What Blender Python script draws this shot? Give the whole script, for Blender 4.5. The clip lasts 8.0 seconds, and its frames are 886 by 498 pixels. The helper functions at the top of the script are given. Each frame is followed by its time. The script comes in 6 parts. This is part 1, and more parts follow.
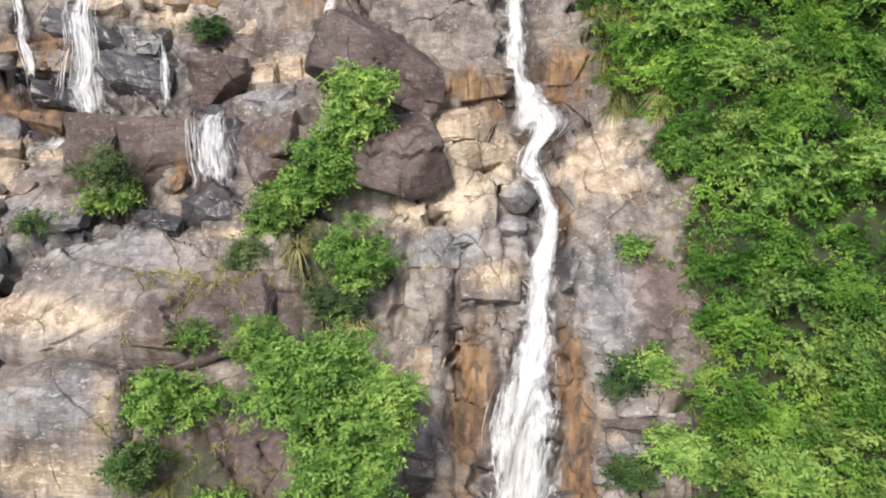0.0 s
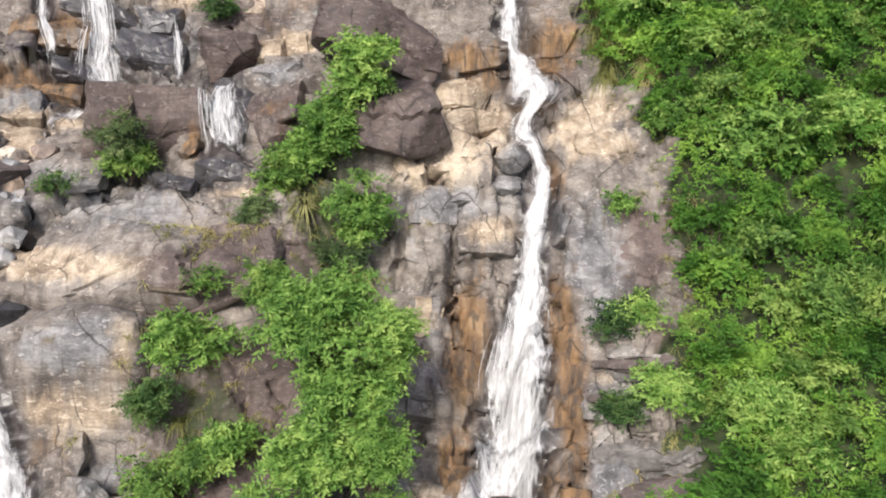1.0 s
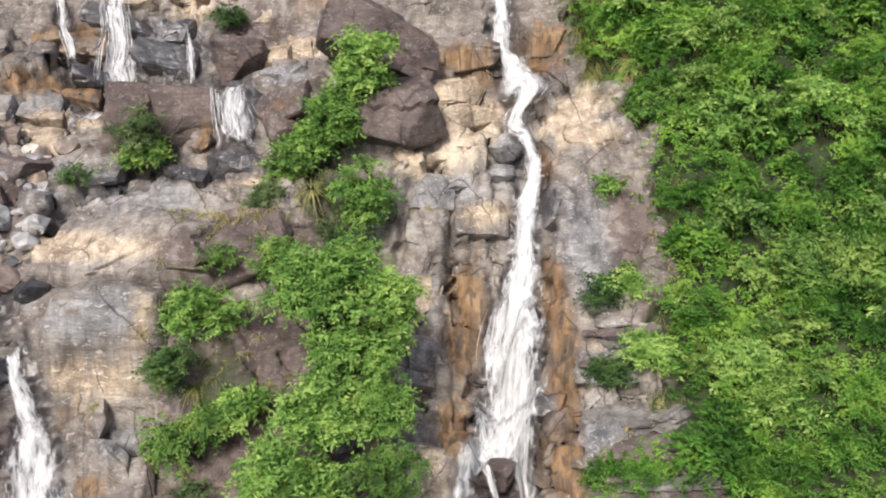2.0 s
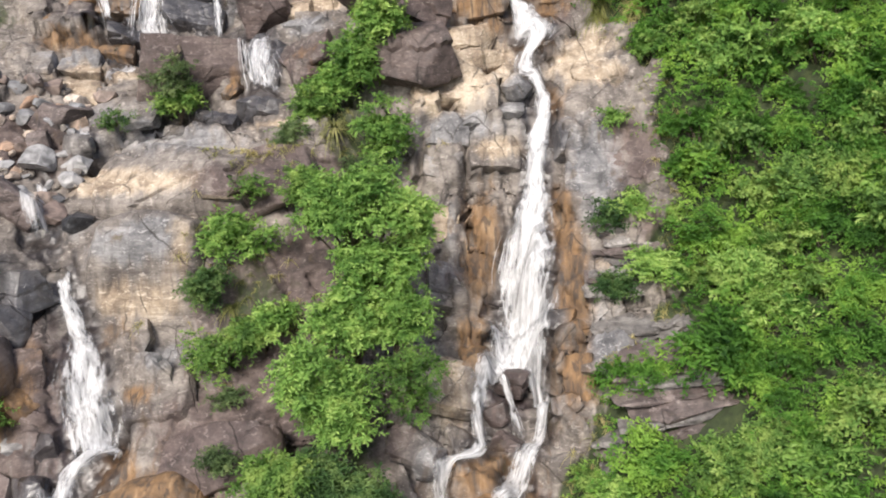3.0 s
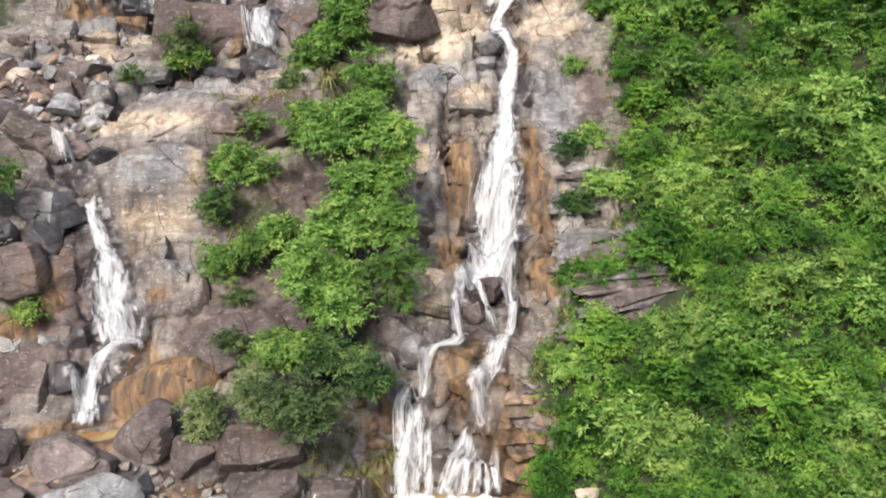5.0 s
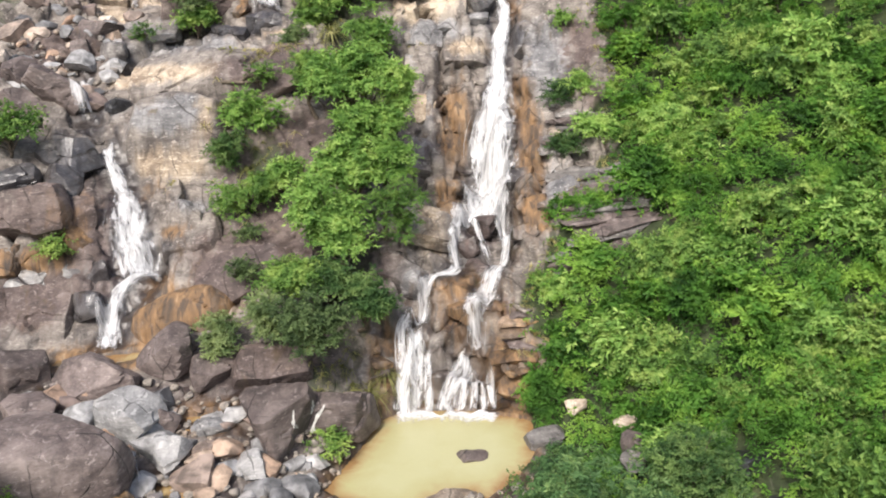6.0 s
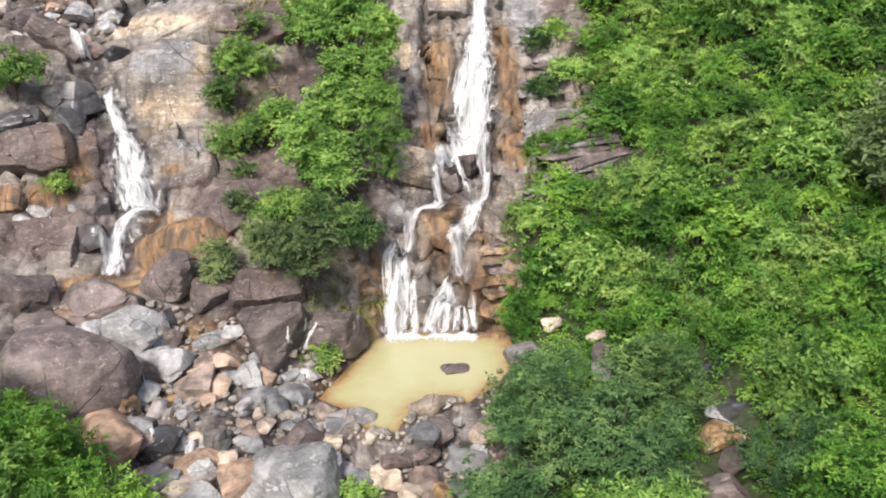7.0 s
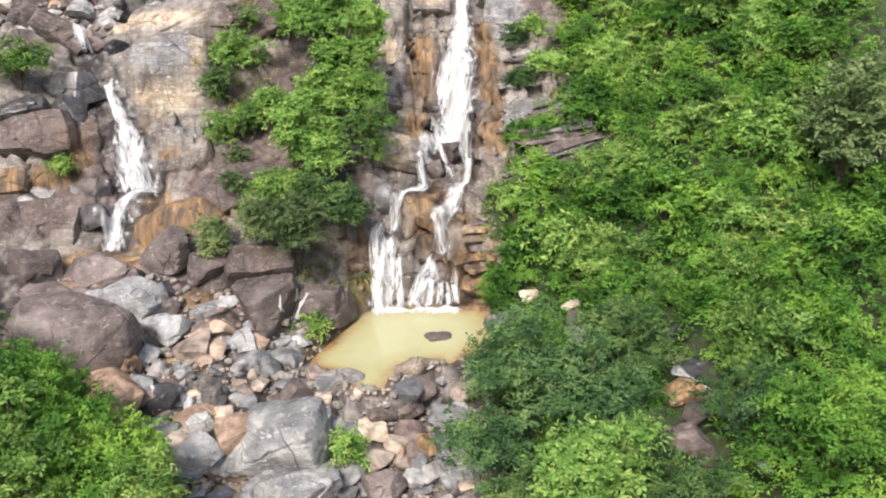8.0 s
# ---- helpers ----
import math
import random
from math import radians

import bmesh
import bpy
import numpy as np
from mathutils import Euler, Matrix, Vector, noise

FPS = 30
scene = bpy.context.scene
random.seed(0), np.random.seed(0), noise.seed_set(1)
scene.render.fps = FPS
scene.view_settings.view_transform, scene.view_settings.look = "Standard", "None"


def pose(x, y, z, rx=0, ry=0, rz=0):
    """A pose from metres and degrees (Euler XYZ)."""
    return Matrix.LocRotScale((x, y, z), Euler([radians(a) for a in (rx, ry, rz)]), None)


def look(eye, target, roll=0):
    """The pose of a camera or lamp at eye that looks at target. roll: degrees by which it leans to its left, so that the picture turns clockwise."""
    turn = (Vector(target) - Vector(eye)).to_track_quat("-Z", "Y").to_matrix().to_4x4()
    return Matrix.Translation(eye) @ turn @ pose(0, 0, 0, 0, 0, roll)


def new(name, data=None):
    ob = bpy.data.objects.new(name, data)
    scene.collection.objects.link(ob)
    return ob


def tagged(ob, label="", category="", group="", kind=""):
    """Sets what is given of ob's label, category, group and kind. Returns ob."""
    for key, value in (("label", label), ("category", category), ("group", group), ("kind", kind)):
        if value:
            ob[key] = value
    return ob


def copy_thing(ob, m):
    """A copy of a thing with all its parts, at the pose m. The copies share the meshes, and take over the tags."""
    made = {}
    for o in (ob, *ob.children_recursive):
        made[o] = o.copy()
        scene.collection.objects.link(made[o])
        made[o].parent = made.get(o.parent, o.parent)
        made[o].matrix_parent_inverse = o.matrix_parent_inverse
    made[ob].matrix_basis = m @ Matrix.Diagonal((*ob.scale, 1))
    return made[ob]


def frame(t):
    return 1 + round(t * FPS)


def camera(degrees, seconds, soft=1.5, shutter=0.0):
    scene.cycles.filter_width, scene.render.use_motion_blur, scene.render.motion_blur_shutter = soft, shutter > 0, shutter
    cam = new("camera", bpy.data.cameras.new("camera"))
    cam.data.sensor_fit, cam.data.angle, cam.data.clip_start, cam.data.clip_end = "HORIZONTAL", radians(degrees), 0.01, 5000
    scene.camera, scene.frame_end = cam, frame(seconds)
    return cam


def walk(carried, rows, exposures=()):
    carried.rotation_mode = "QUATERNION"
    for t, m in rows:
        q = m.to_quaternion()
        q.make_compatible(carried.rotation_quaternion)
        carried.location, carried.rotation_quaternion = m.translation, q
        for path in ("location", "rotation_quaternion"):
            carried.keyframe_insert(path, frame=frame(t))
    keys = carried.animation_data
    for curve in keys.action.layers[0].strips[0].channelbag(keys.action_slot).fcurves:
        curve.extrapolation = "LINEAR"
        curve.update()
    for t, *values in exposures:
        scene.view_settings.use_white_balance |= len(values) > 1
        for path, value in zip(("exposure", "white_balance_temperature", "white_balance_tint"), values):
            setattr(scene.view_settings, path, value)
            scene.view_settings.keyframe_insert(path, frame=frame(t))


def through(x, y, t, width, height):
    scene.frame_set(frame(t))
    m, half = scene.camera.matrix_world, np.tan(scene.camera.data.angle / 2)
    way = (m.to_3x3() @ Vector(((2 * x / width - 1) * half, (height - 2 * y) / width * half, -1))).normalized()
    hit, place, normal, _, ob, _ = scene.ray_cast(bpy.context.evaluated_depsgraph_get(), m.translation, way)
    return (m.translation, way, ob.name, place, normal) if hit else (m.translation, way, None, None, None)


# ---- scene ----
cam = camera(53.4, 8.0, soft=2.0)
METRES, EYE, TILT, LEAN, TURN = 28.0, 28.9, -25.0, 0.0, 0.0
ROWS = [
    (0.0, 0.0, 0.0, 0.0, 0.0, 0.0, -0.0),
    (0.5, 0.0001, -0.0353, -0.046, -0.21, 0.29, -0.15),
    (1.0, 0.0027, -0.0706, -0.0915, 0.04, 1.35, 0.17),
    (2.5, 0.0032, -0.1835, -0.2385, 0.32, 4.83, 1.16),
    (3.0, 0.0082, -0.2231, -0.2924, 1.46, 3.86, 1.78),
    (3.5, 0.0051, -0.2635, -0.3461, 1.8, 2.77, 3.13),
    (4.0, 0.0076, -0.3041, -0.3936, 2.18, 3.91, 1.81),
    (5.5, 0.0101, -0.4266, -0.5474, 0.12, 6.71, 2.86),
    (6.0, 0.0083, -0.4682, -0.5971, 0.55, 5.87, 3.13),
    (6.5, 0.0135, -0.5092, -0.6453, 0.96, 5.53, 3.49),
    (7.0, 0.0135, -0.549, -0.6945, -0.06, 4.89, 3.59),
    (7.5, 0.0171, -0.587, -0.7376, -0.33, 4.52, 2.98),
    (8.0, 0.0154, -0.6264, -0.7776, -0.83, 6.24, 3.76),
]
walk(cam, [(t, pose(0, 0, EYE, TILT, LEAN, TURN) @ pose(METRES * x, METRES * y, METRES * z, 90 + pitch, roll, yaw)) for t, x, y, z, yaw, pitch, roll in ROWS],
     [(0.0, 0.55, 6350, 11), (4.0, 0.58, 6350, 11), (8.0, 0.84, 6350, 11)])

# ---- light: bright overcast day, sun high and veiled, behind the camera to the left ----
world = bpy.data.worlds.new("sky")
scene.world = world
world.use_nodes = True
sky = world.node_tree.nodes.new("ShaderNodeTexSky")
sky.sky_type, sky.sun_disc, sky.sun_elevation, sky.sun_rotation = "NISHITA", False, radians(48), radians(199)
sky.dust_density, sky.air_density = 4.0, 1.0
background = world.node_tree.nodes["Background"]
background.inputs["Strength"].default_value = 0.105
world.node_tree.links.new(sky.outputs["Color"], background.inputs["Color"])
sun_data = bpy.data.lights.new("sun", "SUN")
sun_data.energy, sun_data.angle, sun_data.color = 2.7, radians(12), (1.0, 0.94, 0.85)
sun = new("sun", sun_data)
sun.matrix_world = look((-14, -34, 48), (0, 6, 3))


# ---- materials ----
class Nodes:
    """A material's node tree, built step by step."""

    def __init__(self, name):
        self.mat = bpy.data.materials.new(name)
        self.mat.use_nodes = True
        self.tree = self.mat.node_tree
        self.bsdf = self.tree.nodes["Principled BSDF"]
        self.out = self.tree.nodes["Material Output"]

    def add(self, kind, values=None, **attrs):
        node = self.tree.nodes.new(kind)
        for key, value in attrs.items():
            setattr(node, key, value)
        for key, value in (values or {}).items():
            self.put(node.inputs[key], value)
        return node

    def put(self, socket, value):
        if isinstance(value, bpy.types.NodeSocket):
            self.tree.links.new(value, socket)
        else:
            socket.default_value = value

    def noise(self, vector, scale, detail=5, rough=0.55, distort=0.0):
        return self.add("ShaderNodeTexNoise", {"Vector": vector, "Scale": scale, "Detail": detail, "Roughness": rough, "Distortion": distort}).outputs["Fac"]

    def stretch(self, vector, sx, sy, sz):
        return self.add("ShaderNodeVectorMath", {0: vector, 1: (sx, sy, sz)}, operation="MULTIPLY").outputs[0]

    def ramp(self, fac, stops):
        node = self.add("ShaderNodeValToRGB", {"Fac": fac})
        elements = node.color_ramp.elements
        while len(elements) < len(stops):
            elements.new(0.5)
        for el, (place, colour) in zip(elements, stops):
            el.position, el.color = place, (*colour, 1) if isinstance(colour, tuple) else (colour, colour, colour, 1)
        return node.outputs["Color"]

    def mix(self, fac, a, b, blend="MIX"):
        node = self.add("ShaderNodeMix", data_type="RGBA", blend_type=blend)
        for index, value in ((0, fac), (6, a), (7, b)):
            self.put(node.inputs[index], (*value, 1) if isinstance(value, tuple) else value)
        return node.outputs[2]

    def math(self, op, a, b=0.0, clamp=False):
        return self.add("ShaderNodeMath", {0: a, 1: b}, operation=op, use_clamp=clamp).outputs[0]

    def spread(self, fac, low, high):
        return self.add("ShaderNodeMapRange", {"Value": fac, "From Min": low, "From Max": high}).outputs["Result"]

    def where(self):
        return self.add("ShaderNodeNewGeometry").outputs["Position"]

    def bump(self, height, distance, strength=1.0):
        return self.add("ShaderNodeBump", {"Height": height, "Distance": distance, "Strength": strength}).outputs["Normal"]


def rock_colour(n, pos, dark, mid, light, streaks=0.45):
    """Weathered stone: broad patches, grain along the beds, rain streaks down the face, thin seams."""
    broad = n.noise(pos, 0.42, 3, 0.5, 0.8)
    grain = n.noise(n.stretch(pos, 0.7, 0.7, 1.5), 1.5, 4, 0.55, 0.9)
    fine = n.noise(n.stretch(pos, 1.0, 1.0, 1.6), 8.0, 3, 0.6, 0.4)
    fac = n.math("ADD", n.math("MULTIPLY", broad, 0.42), n.math("ADD", n.math("MULTIPLY", grain, 0.36), n.math("MULTIPLY", fine, 0.22)))
    colour = n.ramp(fac, [(0.36, dark), (0.475, mid), (0.61, light)])
    run = n.noise(n.stretch(pos, 2.0, 0.9, 0.22), 1.1, 4, 0.55, 0.5)
    colour = n.mix(n.math("MULTIPLY", n.spread(run, 0.53, 0.64), streaks), colour, dark)
    colour = n.mix(n.math("MULTIPLY", n.spread(run, 0.46, 0.35), streaks * 0.5), colour, tuple(min(1, c * 1.2 + 0.03) for c in light))
    seams = n.spread(n.noise(n.stretch(pos, 0.5, 0.5, 4.5), 0.9, 4, 0.55, 0.6), 0.58, 0.66)
    colour = n.mix(n.math("MULTIPLY", seams, 0.4), colour, dark)
    chips = n.noise(n.stretch(pos, 1.0, 1.0, 2.2), 3.2, 4, 0.6, 1.0)
    return n.mix(n.math("MULTIPLY", n.spread(chips, 0.585, 0.65), 0.6), colour, tuple(min(1, c * 1.25 + 0.06) for c in light))


def fractures(n, pos):
    """Joints of the stone: broken nets of thin cracks at two sizes, 1 in a crack."""
    warp = n.add("ShaderNodeTexNoise", {"Vector": pos, "Scale": 0.8, "Detail": 4, "Roughness": 0.6}).outputs["Color"]
    bent = n.add("ShaderNodeVectorMath", {0: pos, 1: n.stretch(warp, 0.5, 0.5, 0.5)}, operation="ADD").outputs[0]
    total = None
    for scale, width, low, weight in ((0.4, 0.013, 0.46, 1.0), (1.1, 0.02, 0.54, 0.5)):
        net = n.add("ShaderNodeTexVoronoi", {"Vector": n.stretch(bent, 1.0, 0.7, 0.62), "Scale": scale}, feature="DISTANCE_TO_EDGE").outputs["Distance"]
        here = n.spread(n.noise(pos, 0.7 * scale + 0.3, 3, 0.5), low, low + 0.1)
        mark = n.math("MULTIPLY", n.math("MULTIPLY", n.spread(net, width, width * 0.15), here), weight)
        total = mark if total is None else n.math("MAXIMUM", total, mark)
    return total


def rock_relief(n, pos, depth=0.065):
    """Grain, beds and fracture lines of stone as relief."""
    cracks = n.math("SUBTRACT", 1.0, fractures(n, pos))
    layers = n.noise(n.stretch(pos, 0.45, 0.45, 3.0), 1.1, 4, 0.55, 0.6)
    height = n.math("ADD", n.math("MULTIPLY", n.noise(pos, 2.2, 6, 0.6, 0.5), 1.0), n.math("ADD", n.math("MULTIPLY", cracks, 0.5), n.math("MULTIPLY", layers, 0.7)))
    return n.bump(height, depth, 0.8)


def rock_material(name, dark, mid, light, streaks=0.45, rough=0.82, orange=0.0, vary=0.3):
    n = Nodes(name)
    pos = n.where()
    colour = rock_colour(n, pos, dark, mid, light, streaks)
    if orange:
        stain = n.spread(n.noise(pos, 0.9, 6, 0.6, 0.5), 0.62 - 0.3 * orange, 0.72 - 0.25 * orange)
        rust = n.ramp(n.noise(n.stretch(pos, 2, 2, 0.5), 2.0, 6), [(0.35, (0.08, 0.055, 0.035)), (0.5, (0.235, 0.145, 0.07)), (0.66, (0.41, 0.28, 0.16))])
        colour = n.mix(stain, colour, rust)
    value = n.spread(n.add("ShaderNodeObjectInfo").outputs["Random"], 0, 1)
    n.tree.nodes[-1].inputs["To Min"].default_value, n.tree.nodes[-1].inputs["To Max"].default_value = 1 - vary, 1 + vary
    colour = n.mix(1.0, colour, n.add("ShaderNodeCombineColor", {0: value, 1: value, 2: value}).outputs[0], "MULTIPLY")
    colour = n.mix(n.math("MULTIPLY", fractures(n, pos), 0.7), colour, tuple(c * 0.5 for c in dark))
    n.put(n.bsdf.inputs["Base Color"], colour)
    n.put(n.bsdf.inputs["Roughness"], n.spread(n.noise(pos, 3, 4), 0.2, 1.2))
    n.tree.nodes[-1].inputs["To Min"].default_value, n.tree.nodes[-1].inputs["To Max"].default_value = rough - 0.25, rough + 0.15
    n.put(n.bsdf.inputs["Normal"], rock_relief(n, pos))
    return n.mat


def river_stone_material():
    """Loose stones: grey, brown, tan and a few rusty ones, one tint each."""
    n = Nodes("river_stone")
    pos = n.where()
    tint = n.add("ShaderNodeObjectInfo").outputs["Random"]
    base = n.ramp(tint, [(0.0, (0.1, 0.1, 0.105)), (0.28, (0.21, 0.208, 0.21)), (0.5, (0.36, 0.352, 0.346)), (0.6, (0.16, 0.12, 0.105)), (0.72, (0.27, 0.21, 0.175)), (0.84, (0.44, 0.36, 0.29)), (0.93, (0.32, 0.2, 0.13)), (1.0, (0.56, 0.48, 0.4))])
    patch = n.ramp(n.noise(pos, 1.9, 4, 0.55, 0.5), [(0.36, 0.5), (0.5, 0.92), (0.64, 1.4)])
    colour = n.mix(1.0, base, patch, "MULTIPLY")
    n.put(n.bsdf.inputs["Base Color"], colour)
    n.bsdf.inputs["Roughness"].default_value = 0.7
    n.put(n.bsdf.inputs["Normal"], rock_relief(n, pos, 0.05))
    return n.mat


def cliff_material():
    """The cliff: stone, with wet, rust, soil, cream, dark and blue-grey areas from its stain and tone layers."""
    n = Nodes("cliff_stone")
    pos = n.where()
    stain = n.add("ShaderNodeSeparateColor", {0: n.add("ShaderNodeAttribute", attribute_name="stain").outputs["Color"]}).outputs
    tone = n.add("ShaderNodeSeparateColor", {0: n.add("ShaderNodeAttribute", attribute_name="tone").outputs["Color"]}).outputs
    edge = n.math("MULTIPLY", n.math("SUBTRACT", n.noise(n.stretch(pos, 1.5, 0.9, 0.5), 0.9, 5, 0.6, 0.6), 0.5), 1.7)

    def area(layer, low=0.22, high=0.68):
        return n.spread(n.math("ADD", layer, edge), low, high)

    colour = rock_colour(n, pos, (0.06, 0.05, 0.045), (0.155, 0.134, 0.118), (0.31, 0.275, 0.24))
    blue = rock_colour(n, pos, (0.075, 0.073, 0.076), (0.18, 0.176, 0.178), (0.34, 0.33, 0.325), 0.5)
    colour = n.mix(area(tone[2]), colour, blue)
    pale = rock_colour(n, pos, (0.15, 0.11, 0.08), (0.36, 0.285, 0.205), (0.58, 0.49, 0.38), 0.5)
    colour = n.mix(area(tone[0]), colour, pale)
    deep = rock_colour(n, pos, (0.038, 0.028, 0.026), (0.096, 0.071, 0.064), (0.18, 0.14, 0.125), 0.3)
    colour = n.mix(area(tone[1]), colour, deep)
    rust = n.ramp(n.noise(n.stretch(pos, 2.2, 1.1, 0.4), 1.0, 5, 0.58, 0.5), [(0.32, (0.05, 0.036, 0.027)), (0.44, (0.14, 0.085, 0.044)), (0.57, (0.24, 0.138, 0.062)), (0.72, (0.38, 0.26, 0.15))])
    groove = n.spread(n.noise(n.stretch(pos, 2.6, 1.4, 0.28), 1.3, 4, 0.55, 0.6), 0.54, 0.62)
    rust = n.mix(n.math("MULTIPLY", groove, 0.7), rust, (0.045, 0.034, 0.028))
    colour = n.mix(n.math("MULTIPLY", area(stain[1], 0.15, 0.75), 0.92), colour, rust)
    colour = n.mix(n.math("MULTIPLY", fractures(n, pos), 0.7), colour, (0.035, 0.028, 0.024))
    wet = n.mix(1.0, colour, (0.36, 0.36, 0.385), "MULTIPLY")
    wetness = area(stain[0])
    colour = n.mix(wetness, colour, wet)
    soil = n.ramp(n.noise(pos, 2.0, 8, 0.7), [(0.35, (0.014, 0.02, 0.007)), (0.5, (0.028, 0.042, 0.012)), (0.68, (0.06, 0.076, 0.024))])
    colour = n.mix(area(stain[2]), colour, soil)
    n.put(n.bsdf.inputs["Base Color"], colour)
    rough = n.spread(wetness, 0, 1)
    n.tree.nodes[-1].inputs["To Min"].default_value, n.tree.nodes[-1].inputs["To Max"].default_value = 0.82, 0.3
    n.put(n.bsdf.inputs["Roughness"], rough)
    n.put(n.bsdf.inputs["Normal"], rock_relief(n, pos, 0.07))
    return n.mat


def leaf_material(name, deep, mid, bright, broad=0.5):
    """Leaves: each its own shade, plants and patches of their own tint, shadowed gaps painted into the patches, light
    coming through.
    """
    n = Nodes(name)
    pos = n.where()
    leaf = n.add("ShaderNodeNewGeometry").outputs["Random Per Island"]
    plant = n.add("ShaderNodeObjectInfo").outputs["Random"]
    patch = n.noise(pos, broad, 4, 0.6)
    # patch contrast raised so its deep end paints shadowed gaps between leaf clumps
    fac = n.math("ADD", n.math("MULTIPLY", leaf, 0.12), n.math("ADD", n.math("MULTIPLY", plant, 0.3), n.math("MULTIPLY", n.spread(patch, 0.36, 0.64), 0.58)))
    colour = n.ramp(fac, [(0.12, deep), (0.5, mid), (0.88, bright)])
    n.put(n.bsdf.inputs["Base Color"], colour)
    n.bsdf.inputs["Roughness"].default_value = 0.55
    n.bsdf.inputs["Specular IOR Level"].default_value = 0.18
    through = n.add("ShaderNodeBsdfTranslucent", {"Color": n.mix(1.0, colour, (1.25, 1.3, 0.6), "MULTIPLY")})
    both = n.add("ShaderNodeMixShader", {0: 0.28, 1: n.bsdf.outputs[0], 2: through.outputs[0]})
    n.put(n.out.inputs["Surface"], both.outputs[0])
    return n.mat


def plain_material(name, dark, light, scale, rough=0.8):
    n = Nodes(name)
    pos = n.where()
    n.put(n.bsdf.inputs["Base Color"], n.ramp(n.noise(pos, scale, 6, 0.65), [(0.35, dark), (0.66, light)]))
    n.bsdf.inputs["Roughness"].default_value = rough
    n.put(n.bsdf.inputs["Normal"], n.bump(n.noise(pos, scale * 4, 5), 0.03))
    return n.mat


def fall_material(name, cover, strand=1.0):
    """Broken white water: streaks along the flow with gaps between, shaded blue-grey in the colour; cover is how much
    of the sheet is closed.
    """
    n = Nodes(name)
    uv = n.add("ShaderNodeUVMap", uv_map="flow").outputs["UV"]
    across = n.add("ShaderNodeSeparateXYZ", {0: uv}).outputs
    long = n.noise(n.stretch(uv, 3.2 * strand, 1.3 / strand, 1), 1.0, 5, 0.6, 0.6)
    fine = n.noise(n.stretch(uv, 8.5 * strand, 2.2 / strand, 1), 1.0, 4, 0.6, 0.5)
    body = n.math("ADD", n.math("MULTIPLY", long, 0.6), n.math("MULTIPLY", fine, 0.4))
    edge = n.add("ShaderNodeAttribute", attribute_name="edge").outputs["Fac"]
    body = n.math("ADD", body, n.math("MULTIPLY", n.math("SUBTRACT", edge, 0.62), 0.42))
    alpha = n.spread(body, 0.6 - 0.25 * cover, 0.95 - 0.25 * cover - 0.1 * (strand - 1))
    # blue-grey low stop paints the shadows among the strands
    white = n.ramp(body, [(0.34, (0.7, 0.72, 0.76)), (0.48, (0.87, 0.88, 0.9)), (0.6, (0.95, 0.95, 0.96))])
    n.put(n.bsdf.inputs["Base Color"], white)
    n.bsdf.inputs["Roughness"].default_value = 0.4
    n.put(n.bsdf.inputs["Normal"], n.bump(body, 0.08, 0.6))
    glow = n.add("ShaderNodeBsdfTranslucent", {"Color": white})
    foam = n.add("ShaderNodeMixShader", {0: 0.2, 1: n.bsdf.outputs[0], 2: glow.outputs[0]})
    clear = n.add("ShaderNodeBsdfTransparent")
    n.put(n.out.inputs["Surface"], n.add("ShaderNodeMixShader", {0: alpha, 1: clear.outputs[0], 2: foam.outputs[0]}).outputs[0])
    return n.mat


def pool_material():
    """Silty olive water, rusty in the shallows."""
    n = Nodes("silty_water")
    pos = n.where()
    shore = n.add("ShaderNodeAttribute", attribute_name="shore").outputs["Fac"]
    cloud = n.math("MULTIPLY", n.math("SUBTRACT", n.noise(pos, 0.8, 5, 0.6, 0.6), 0.5), 0.9)
    fac = n.math("ADD", shore, cloud)
    n.put(n.bsdf.inputs["Base Color"], n.ramp(fac, [(0.0, (0.30, 0.18, 0.08)), (0.22, (0.40, 0.32, 0.16)), (0.45, (0.43, 0.40, 0.21)), (1.0, (0.47, 0.455, 0.26))]))
    n.bsdf.inputs["Roughness"].default_value = 0.16
    n.put(n.bsdf.inputs["Normal"], n.bump(n.noise(pos, 7, 4, 0.6, 0.5), 0.012, 0.6))
    return n.mat


CLIFF = cliff_material()
TAN = rock_material("tan_stone", (0.14, 0.108, 0.083), (0.34, 0.27, 0.208), (0.55, 0.465, 0.375), 0.5, orange=0.08)
DEEP = rock_material("lodged_dark_stone", (0.03, 0.023, 0.021), (0.088, 0.064, 0.058), (0.165, 0.125, 0.112), 0.3, vary=0.1)
GREY = rock_material("grey_stone", (0.06, 0.055, 0.052), (0.15, 0.138, 0.13), (0.29, 0.27, 0.25), 0.4)
BROWN = rock_material("dark_brown_stone", (0.042, 0.034, 0.032), (0.112, 0.087, 0.08), (0.21, 0.17, 0.155), 0.3, vary=0.22)
RUST = rock_material("rust_stained_stone", (0.05, 0.04, 0.032), (0.15, 0.11, 0.08), (0.32, 0.235, 0.165), 0.55, orange=0.62, rough=0.6)
WET = rock_material("wet_dark_stone", (0.014, 0.014, 0.016), (0.042, 0.043, 0.047), (0.1, 0.1, 0.106), 0.2, rough=0.5)
PALE_GREY = rock_material("blue_grey_stone", (0.085, 0.084, 0.086), (0.2, 0.197, 0.195), (0.37, 0.36, 0.352), 0.25, vary=0.16)
SLAB = rock_material("streaked_slab_stone", (0.1, 0.087, 0.076), (0.235, 0.21, 0.185), (0.42, 0.37, 0.31), 0.6, orange=0.12, vary=0.08)
STONE = river_stone_material()
LEAF_BRIGHT = leaf_material("bright_leaf", (0.065, 0.15, 0.032), (0.195, 0.34, 0.078), (0.41, 0.55, 0.16), 1.5)
